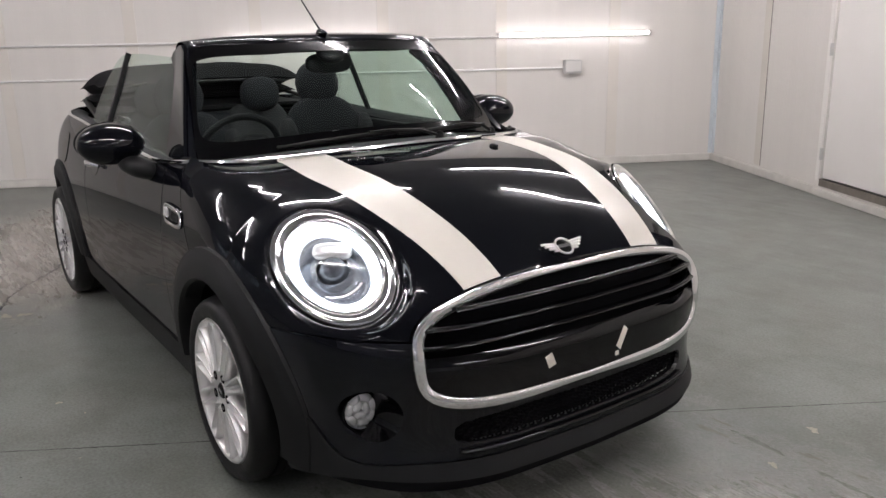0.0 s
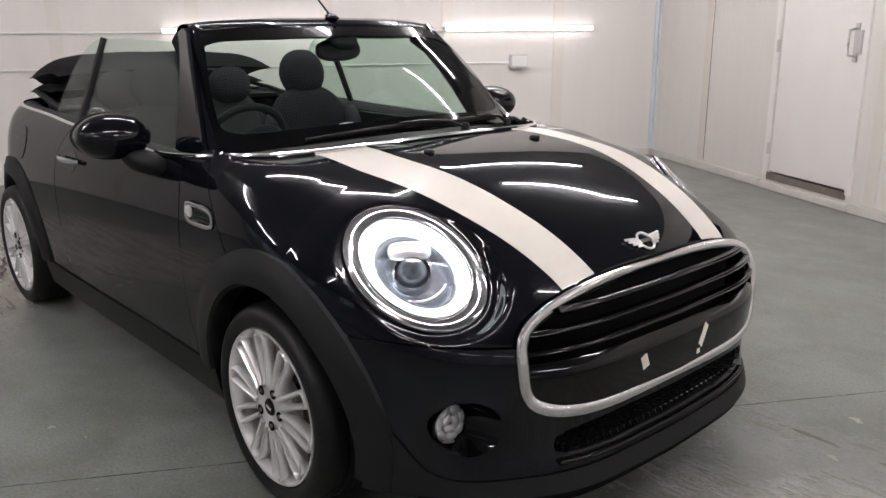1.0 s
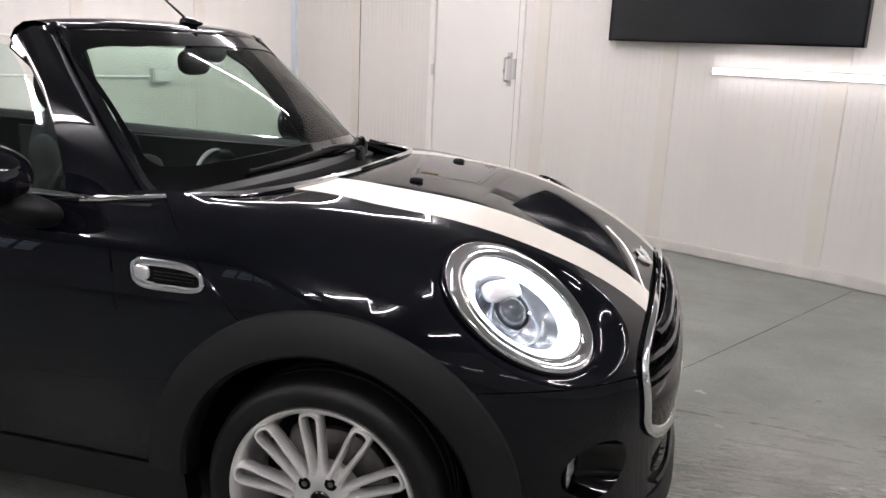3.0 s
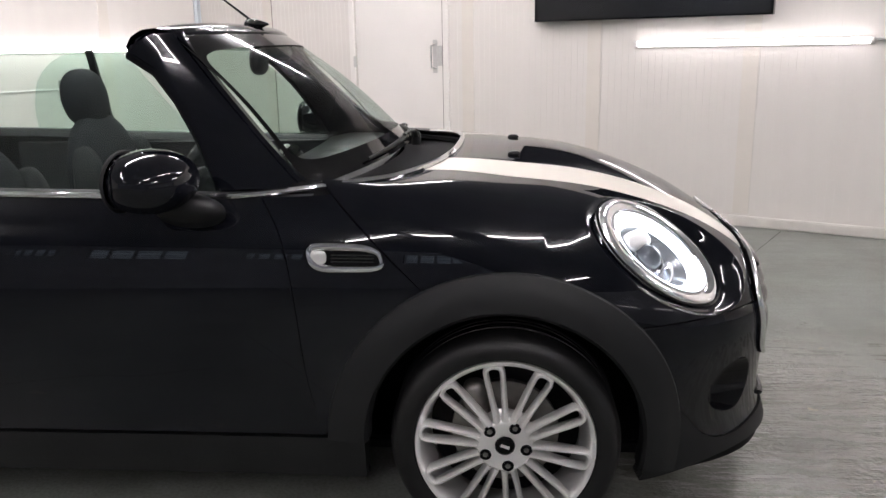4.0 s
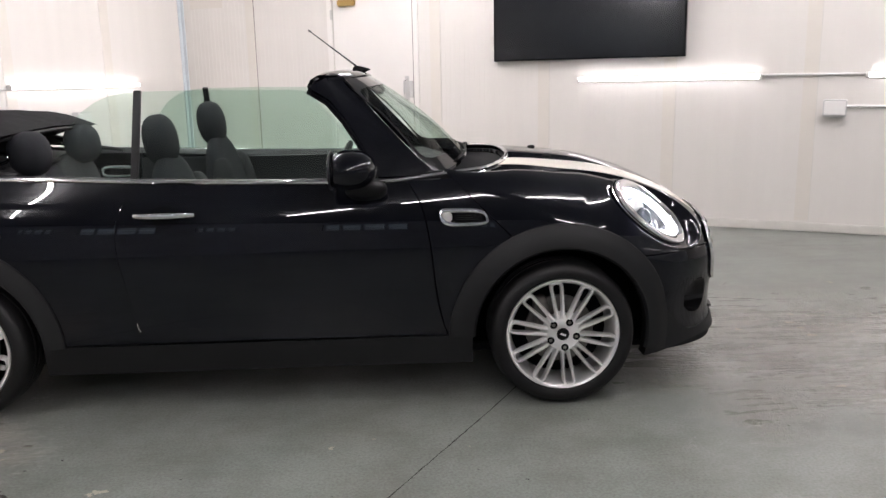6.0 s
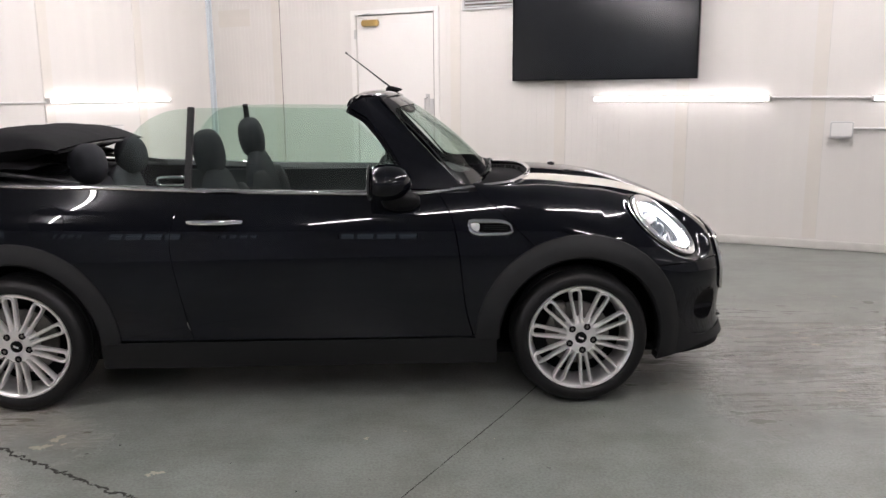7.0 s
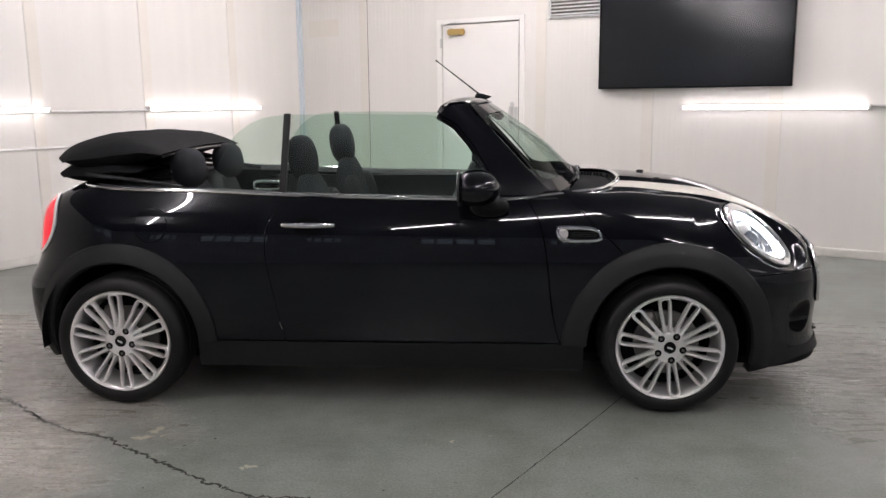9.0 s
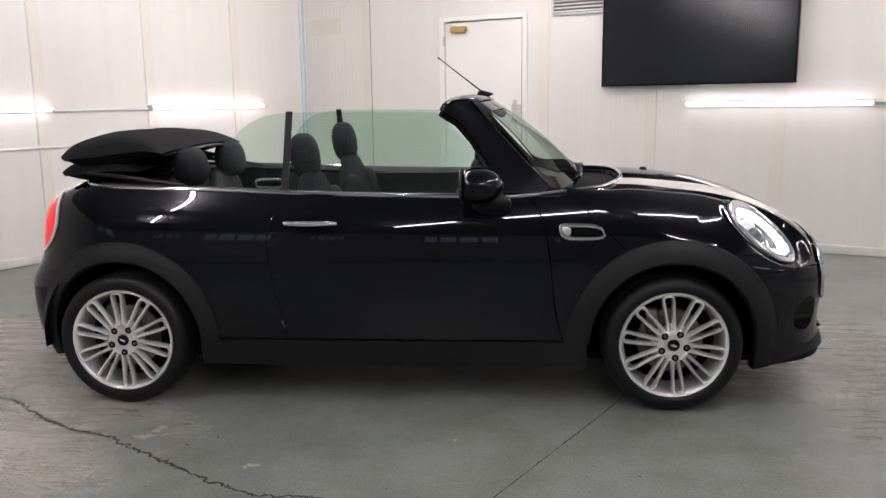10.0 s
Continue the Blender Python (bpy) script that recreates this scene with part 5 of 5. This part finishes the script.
fixed("wall_east", [box(WALL_E, WALL_E + 0.15, WALL_S, WALL_N + 0.15, 0, CEIL)], HALL_WALL, "plain grey hall wall", "wall")
fixed("wall_south", [box(WALL_W - 0.15, WALL_E + 0.15, WALL_S - 0.15, WALL_S, 0, CEIL)], HALL_WALL, "plain grey hall wall", "wall")
for k, (u, w, z0, z1) in enumerate(((-2.7, 0.8, 2.10, 2.62), (-1.5, 1.0, 2.02, 2.74), (0.6, 0.55, 2.20, 2.66), (1.5, 1.2, 2.05, 2.70), (3.3, 0.7, 2.16, 2.60), (5.4, 1.3, 2.04, 2.72), (7.4, 0.7, 2.15, 2.64))):
    pane = fixed("window_%d" % (k + 1), [box(u + 0.04, u + w - 0.04, WALL_S, WALL_S + 0.01, z0, z1)], DAYLIGHT, "high frosted hall window in daylight", "window")
    bars = [box(u, u + w, WALL_S, WALL_S + 0.04, z0 - 0.04, z0), box(u, u + w, WALL_S, WALL_S + 0.04, z1, z1 + 0.04), box(u, u + 0.04, WALL_S, WALL_S + 0.04, z0, z1), box(u + w - 0.04, u + w, WALL_S, WALL_S + 0.04, z0, z1)]
    bars += [box(u + w * q - 0.025, u + w * q + 0.025, WALL_S + 0.012, WALL_S + 0.04, z0, z1) for q in (0.22, 0.47, 0.74)]
    bars += [box(u + 0.04, u + w - 0.04, WALL_S + 0.012, WALL_S + 0.036, z0 + (z1 - z0) * q - 0.02, z0 + (z1 - z0) * q + 0.02) for q in (0.2, 0.42, 0.8)]
    fixed("window_frame", bars, HALL, parent=pane)
# the north wall has the doorway
D0, D1, DZ0, DZ1 = -1.22, -0.27, 0.14, 2.22
wall_n = fixed("wall_north", [box(WALL_W, D0, WALL_N, WALL_N + 0.15, 0, CEIL), box(D1, WALL_E, WALL_N, WALL_N + 0.15, 0, CEIL), box(D0, D1, WALL_N, WALL_N + 0.15, 0, DZ0), box(D0, D1, WALL_N, WALL_N + 0.15, DZ1, CEIL)], WALL, "white insulated panel wall", "wall")


def on_north(u0, u1, z0, z1, out, back=0.0):
    return box(u0, u1, WALL_N - out, WALL_N - back, z0, z1)


def on_west(v0, v1, z0, z1, out, back=0.0):
    return box(WALL_W + back, WALL_W + out, v0, v1, z0, z1)


for u in (-2.28, -0.03, 1.10, 2.27, 3.42, 4.58, 5.74, 6.90):
    fixed("joint_strip", [on_north(u - 0.055, u + 0.055, 0.09, CEIL, 0.006)], WALL_STRIP, parent=wall_n, bevel=0.002)
    fixed("panel_seam", [on_north(u + 0.055, u + 0.062, 0.09, CEIL, 0.0035)], SEAMLINE if u < -1 else SKIRT, parent=wall_n)
for v in (-6.99, -5.81, -4.63, -3.45, -2.27, -1.09, 0.08, 1.31, 2.50, 3.68):
    fixed("joint_strip", [on_west(v - 0.055, v + 0.055, 0.09, CEIL, 0.006)], WALL_STRIP, parent=wall_w, bevel=0.002)
    fixed("panel_seam", [on_west(v - 0.062, v - 0.055, 0.09, CEIL, 0.0035)], SKIRT, parent=wall_w)
# fine vertical ribs of the panels on the north wall
ribs = [on_north(u, u + 0.006, 0.1, CEIL, 0.0012) for u in np.arange(-3.1, 4.5, 0.052) if not D0 - 0.1 < u < D1 + 0.1]
tagged(fixed("panel_ribs", ribs, WALL, parent=wall_n), kind="stuff")
fixed("baseboard", [box(WALL_W, D0 - 0.06, WALL_N - 0.035, WALL_N, 0, 0.075)], SKIRT, "dirty white kerb skirting", "skirting", bevel=0.008)
fixed("baseboard", [box(D1 + 0.06, WALL_E, WALL_N - 0.035, WALL_N, 0, 0.075)], SKIRT, "dirty white kerb skirting", "skirting", bevel=0.008)
fixed("baseboard", [box(D0 - 0.06, D1 + 0.06, WALL_N - 0.045, WALL_N, 0, 0.06)], SKIRT, "dirty white kerb skirting", "skirting", bevel=0.008)
fixed("baseboard", [box(WALL_W, WALL_W + 0.035, WALL_S, WALL_N - 0.035, 0, 0.075)], SKIRT, "dirty white kerb skirting", "skirting", bevel=0.008)
fixed("corner_trim", [box(WALL_W, WALL_W + 0.05, WALL_N - 0.012, WALL_N, 0.075, CEIL), box(WALL_W, WALL_W + 0.012, WALL_N - 0.05, WALL_N - 0.012, 0.075, CEIL)], CORNER, "pale blue corner trim", "trim")
fixed("wall_patch", [on_north(-3.10, -2.64, 2.17, 2.36, 0.004)], WALL_STRIP, parent=wall_n, label="cream patch plate", bevel=0.001)

# door
door_1 = fixed("door_1", [on_north(D0 + 0.008, D1 - 0.008, DZ0 + 0.01, DZ1 - 0.008, -0.01, -0.055)], DOOR_PAINT, "closed white flush door with steel pull handle", "door", bevel=0.003)
fixed("door_frame", [on_north(D0 - 0.055, D0, DZ0 - 0.02, DZ1 + 0.05, 0.018, -0.06)], DOOR_PAINT, parent=door_1, bevel=0.003)
fixed("door_frame", [on_north(D1, D1 + 0.055, DZ0 - 0.02, DZ1 + 0.05, 0.018, -0.06)], DOOR_PAINT, parent=door_1, bevel=0.003)
fixed("door_frame", [on_north(D0, D1, DZ1, DZ1 + 0.05, 0.018, -0.06)], DOOR_PAINT, parent=door_1, bevel=0.003)
fixed("threshold", [on_north(D0, D1, DZ0 - 0.06, DZ0, 0.012, -0.06)], SEAMLINE, parent=door_1, label="dark worn threshold")
fixed("door_gap", [on_north(D1 - 0.012, D1 - 0.001, DZ0, DZ1, 0.004, -0.06)], SEAMLINE, parent=door_1)
fixed("door_gap", [on_north(D0 + 0.001, D0 + 0.007, DZ0, DZ1, 0.004, -0.06)], SKIRT, parent=door_1)
for z in (0.35, 1.20, 2.02):
    fixed("hinge", [on_north(D0 - 0.012, D0 + 0.012, z - 0.05, z + 0.05, 0.026, 0.0)], STEEL, parent=door_1, bevel=0.004)
hu = D1 - 0.09
back = fixed("handle_plate", [on_north(hu - 0.022, hu + 0.022, 1.10, 1.38, 0.0, -0.012)], STEEL, parent=door_1, bevel=0.003)
fixed("pull_handle", [tube([(hu, WALL_N - 0.0, 1.14), (hu, WALL_N - 0.06, 1.15), (hu, WALL_N - 0.065, 1.24), (hu, WALL_N - 0.06, 1.33), (hu, WALL_N - 0.0, 1.34)], 0.018, n=10)], STEEL, parent=door_1, label="steel pull handle", smooth=True)
fixed("lock_case", [on_north(hu + 0.03, hu + 0.075, 1.16, 1.33, 0.012, -0.012)], GREY_BOX, parent=door_1, bevel=0.004)
fixed("door_closer", [on_north(-1.13, -0.93, 2.10, 2.165, 0.05, -0.012)], BRASS, parent=door_1, label="brass door closer", bevel=0.012, smooth=True)
fixed("closer_arm", [tube([(-1.05, WALL_N - 0.05, 2.165), (-1.18, WALL_N - 0.09, 2.20), (-1.02, WALL_N - 0.03, 2.235)], 0.014, 0.008, n=6)], STEEL, parent=door_1)

# television, vent, small panel
tv = fixed("television", [on_north(0.64, 2.40, 1.505, 2.50, 0.085, 0.03)], SCREEN_BLACK, "large black television, switched off, on the wall", "television", kind="thing", bevel=0.006)
fixed("television_bezel", [on_north(0.636, 2.404, 1.497, 1.512, 0.088, 0.03), on_north(0.636, 2.404, 2.493, 2.508, 0.088, 0.03), on_north(0.630, 0.646, 1.497, 2.508, 0.088, 0.03), on_north(2.394, 2.410, 1.497, 2.508, 0.088, 0.03)], GLOSS_BLACK, parent=tv)
fixed("wall_bracket", [on_north(1.2, 1.8, 1.8, 2.2, 0.03)], STEEL, parent=tv)
vent = fixed("wall_vent", [on_north(0.06, 0.62, 2.21, 2.23, 0.03), on_north(0.06, 0.62, 2.42, 2.44, 0.03), on_north(0.06, 0.08, 2.23, 2.42, 0.03), on_north(0.60, 0.62, 2.23, 2.42, 0.03)], GREY_BOX, "grey louvred wall vent", "vent", kind="thing", bevel=0.002)
for z in np.arange(2.245, 2.41, 0.034):
    fixed("vent_slat", [moved(box(-0.26, 0.26, -0.012, 0.012, -0.002, 0.002), Matrix.Translation((0.34, WALL_N - 0.016, z)) @ pose(0, 0, 0, 40, 0, 0))], GREY_BOX, parent=vent)
fixed("vent_back", [on_north(0.08, 0.60, 2.23, 2.42, 0.003)], SEAMLINE, parent=vent)
fixed("alarm_panel", [on_north(2.70, 2.98, 2.235, 2.45, 0.05)], GREY_BOX, "small grey wall panel box", "wall box", kind="thing", bevel=0.006)

# switch boxes and conduits
def switch_box(chunk, lid, knob):
    ob = fixed("socket_box", [chunk], GREY_BOX, "grey plastic socket box on the wall", "socket box", kind="thing", group="socket boxes", bevel=0.008, smooth=True)
    fixed("box_lid", [lid], CONDUIT, parent=ob, bevel=0.003)
    fixed("box_catch", [knob], GREY_BOX, parent=ob)


switch_box(on_north(3.528, 3.708, 0.975, 1.118, 0.085), on_north(3.538, 3.698, 0.995, 1.108, 0.093, 0.084), on_north(3.588, 3.648, 0.965, 0.976, 0.06, 0.03))
switch_box(on_west(3.14, 3.32, 0.955, 1.09, 0.085), on_west(3.15, 3.31, 0.975, 1.08, 0.093, 0.084), on_west(3.20, 3.26, 0.945, 0.956, 0.06, 0.03))
rod = lambda a, b, w=0.022: tube([a, b], w, n=10)
fixed("conduit", [rod((3.708, WALL_N - 0.014, 1.061), (9.0, WALL_N - 0.014, 1.061))], CONDUIT, "white cable conduit along the wall", "conduit", kind="thing", smooth=True, group="conduits")
fixed("conduit", [rod((3.02, WALL_N - 0.016, 1.326), (3.85, WALL_N - 0.016, 1.322))], CONDUIT, "white cable conduit along the wall", "conduit", kind="thing", smooth=True, group="conduits")
fixed("conduit", [rod((WALL_W + 0.014, -9.0, 1.01), (WALL_W + 0.014, 3.14, 1.01))], CONDUIT, "white cable conduit along the wall", "conduit", kind="thing", smooth=True, group="conduits")
for v0, v1 in ((1.38, 2.45), (-9.0, -0.2)):
    fixed("conduit", [rod((WALL_W + 0.016, v0, 1.33), (WALL_W + 0.016, v1, 1.33))], CONDUIT, "white cable conduit along the wall", "conduit", kind="thing", smooth=True, group="conduits")


# tube lamps
def batten(a, b, out, mat=TUBE):
    """A lit tube with its back plate and end caps, from a to b; out points off its wall."""
    a, b, out = Vector(a), Vector(b), Vector(out)
    way = (b - a).normalized()
    body = fixed("tube_lamp", [tube([a + out * 0.012, b + out * 0.012], 0.05, 0.024, up=out, n=8, power=6)], CONDUIT, "lit white fluorescent batten on the wall" if abs(out.z) < 0.5 else "lit white fluorescent batten under the ceiling", "tube lamp", kind="thing", group="tube lamps")
    fixed("glowing_tube", [tube([a + way * 0.02 + out * 0.044, b - way * 0.02 + out * 0.044], 0.034, 0.034, up=out, n=12)], mat, parent=body, label="glowing white tube", smooth=True)
    for e, d in ((a, 1), (b, -1)):
        fixed("end_cap", [tube([e + out * 0.045, e + way * (0.02 * d) + out * 0.044], 0.050, 0.050, up=out, n=12)], CONDUIT, parent=body, smooth=True)


for u in (1.44, 3.83, 6.2):
    batten((u, WALL_N, 1.314), (u + 1.60, WALL_N, 1.314), (0, -1, 0))
for v in (-8.2, -5.6, -3.0, -0.4, 2.2):
    batten((WALL_E, v, 1.335), (WALL_E, v + 1.60, 1.335), (-1, 0, 0))
for v in (2.45, -0.21):
    batten((WALL_W, v, 1.345), (WALL_W, v + 1.60, 1.345), (1, 0, 0))
for u, vs in ((-1.0, (1.9,)), (0.42, (2.35, -0.45, -3.45, -6.3)), (3.7, (2.35, -0.45, -3.45, -6.3)), (6.4, (2.35, -3.45))):
    for v in vs:
        batten((u, v, CEIL), (u, v + 1.9, CEIL), (0, 0, -1), CEIL_TUBE)

# floor: saw joint, cracks, paint chips
def ribbon(pts, w, jitter, seed, steps=14):
    rnd = random.Random(seed)
    line = []
    for a, b in zip(pts, pts[1:]):
        for i in range(steps):
            t = i / steps
            line.append((a[0] + (b[0] - a[0]) * t + rnd.uniform(-jitter, jitter), a[1] + (b[1] - a[1]) * t + rnd.uniform(-jitter, jitter)))
    line.append(pts[-1])
    v, f = [], []
    for i, (x, y) in enumerate(line):
        q = line[min(i + 1, len(line) - 1)]
        o = line[max(i - 1, 0)]
        d = Vector((q[0] - o[0], q[1] - o[1])).normalized()
        ww = w * rnd.uniform(0.45, 1.25)
        v += [(x - d.y * ww / 2, y + d.x * ww / 2, 0.0012), (x + d.y * ww / 2, y - d.x * ww / 2, 0.0012)]
    f = [(2 * i, 2 * i + 1, 2 * i + 3, 2 * i + 2) for i in range(len(line) - 1)]
    return v, f


CRACK = material("crack_dirt", (0.028, 0.026, 0.023), 0.9, vary=0.3, scale=30)
CHIP = material("bare_concrete_chip", (0.42, 0.38, 0.31), 0.75, vary=0.2, scale=40)
part("floor_crack", [ribbon([(-1.0, -0.70), (-0.66, -0.794), (-0.5, -0.876), (-0.305, -1.042), (-0.1, -1.16), (0.085, -1.225), (0.253, -1.348), (0.456, -1.469), (0.612, -1.583), (0.744, -1.654), (0.868, -1.717), (1.08, -1.72), (1.3, -1.86)], 0.014, 0.013, 3, 18)], CRACK, floor, "ragged crack in the floor", smooth=False)
part("floor_joint", [ribbon([(1.2, -2.6), (1.72, -1.683), (2.2, -0.867), (3.045, 0.659), (3.49, 1.40), (4.437, 3.036)], 0.0055, 0.0012, 5, 40)], CRACK, floor, "straight saw joint in the floor", smooth=False)
part("floor_joint", [ribbon([(-2.0, -1.1), (-0.983, -0.18), (-0.6, 0.17)], 0.006, 0.0015, 6, 30)], CRACK, floor, "straight saw joint in the floor", smooth=False)


def chip(x, y, r, seed):
    rnd = random.Random(seed)
    ph = [rnd.uniform(0, 6.28) for _ in range(4)]
    pts = []
    for i in range(36):
        a = 2 * math.pi * i / 36
        k = r * (1 + 0.35 * math.sin(2 * a + ph[0]) + 0.28 * math.sin(3 * a + ph[1]) + 0.2 * math.sin(7 * a + ph[2]) + 0.12 * math.sin(11 * a + ph[3]))
        pts.append((x + k * math.cos(a), y + k * math.sin(a) * 0.8, 0.0010 + 0.00002 * (seed % 9)))
    return pts, [tuple(range(36))]


rnd = random.Random(11)
spots = [(0.275, -1.150, 0.026), (0.245, -1.225, 0.030), (0.325, -1.20, 0.010), (0.285, -1.115, 0.014), (0.787, -1.474, 0.020), (0.76, -1.49, 0.012), (1.55, -1.2, 0.012)]
spots += [(rnd.uniform(3.4, 4.6), rnd.uniform(-0.9, 1.0), rnd.uniform(0.006, 0.02)) for _ in range(16)] + [(rnd.uniform(-1.2, 4.0), rnd.uniform(-2.2, -0.95), rnd.uniform(0.002, 0.008)) for _ in range(30)]
for i, (x, y, r) in enumerate(spots):
    part("paint_chip", [chip(x, y, r, i)], CHIP, floor, smooth=False)

# wet streaks and dirt specks on the floor
WET = material("wet_film", (0.24, 0.23, 0.21), 0.05, vary=0.25, scale=30, bump=0.004, bump_scale=45, spec=0.8)
for i in range(34):
    x, y = rnd.uniform(3.15, 4.35), rnd.uniform(-1.15, 0.85)
    pts, face = chip(0, 0, rnd.uniform(0.006, 0.020), 100 + i)
    pts = [(x + px * rnd.uniform(2.6, 2.9), y + py * 0.8, pz) for px, py, pz in pts]
    part("wet_streak", [(pts, face)], WET, floor, "pale wet streak", smooth=False)
for i in range(26):
    part("dirt_speck", [chip(rnd.uniform(-0.8, 3.6), rnd.uniform(-2.1, -1.0), rnd.uniform(0.002, 0.006), 200 + i)], CRACK, floor, smooth=False)
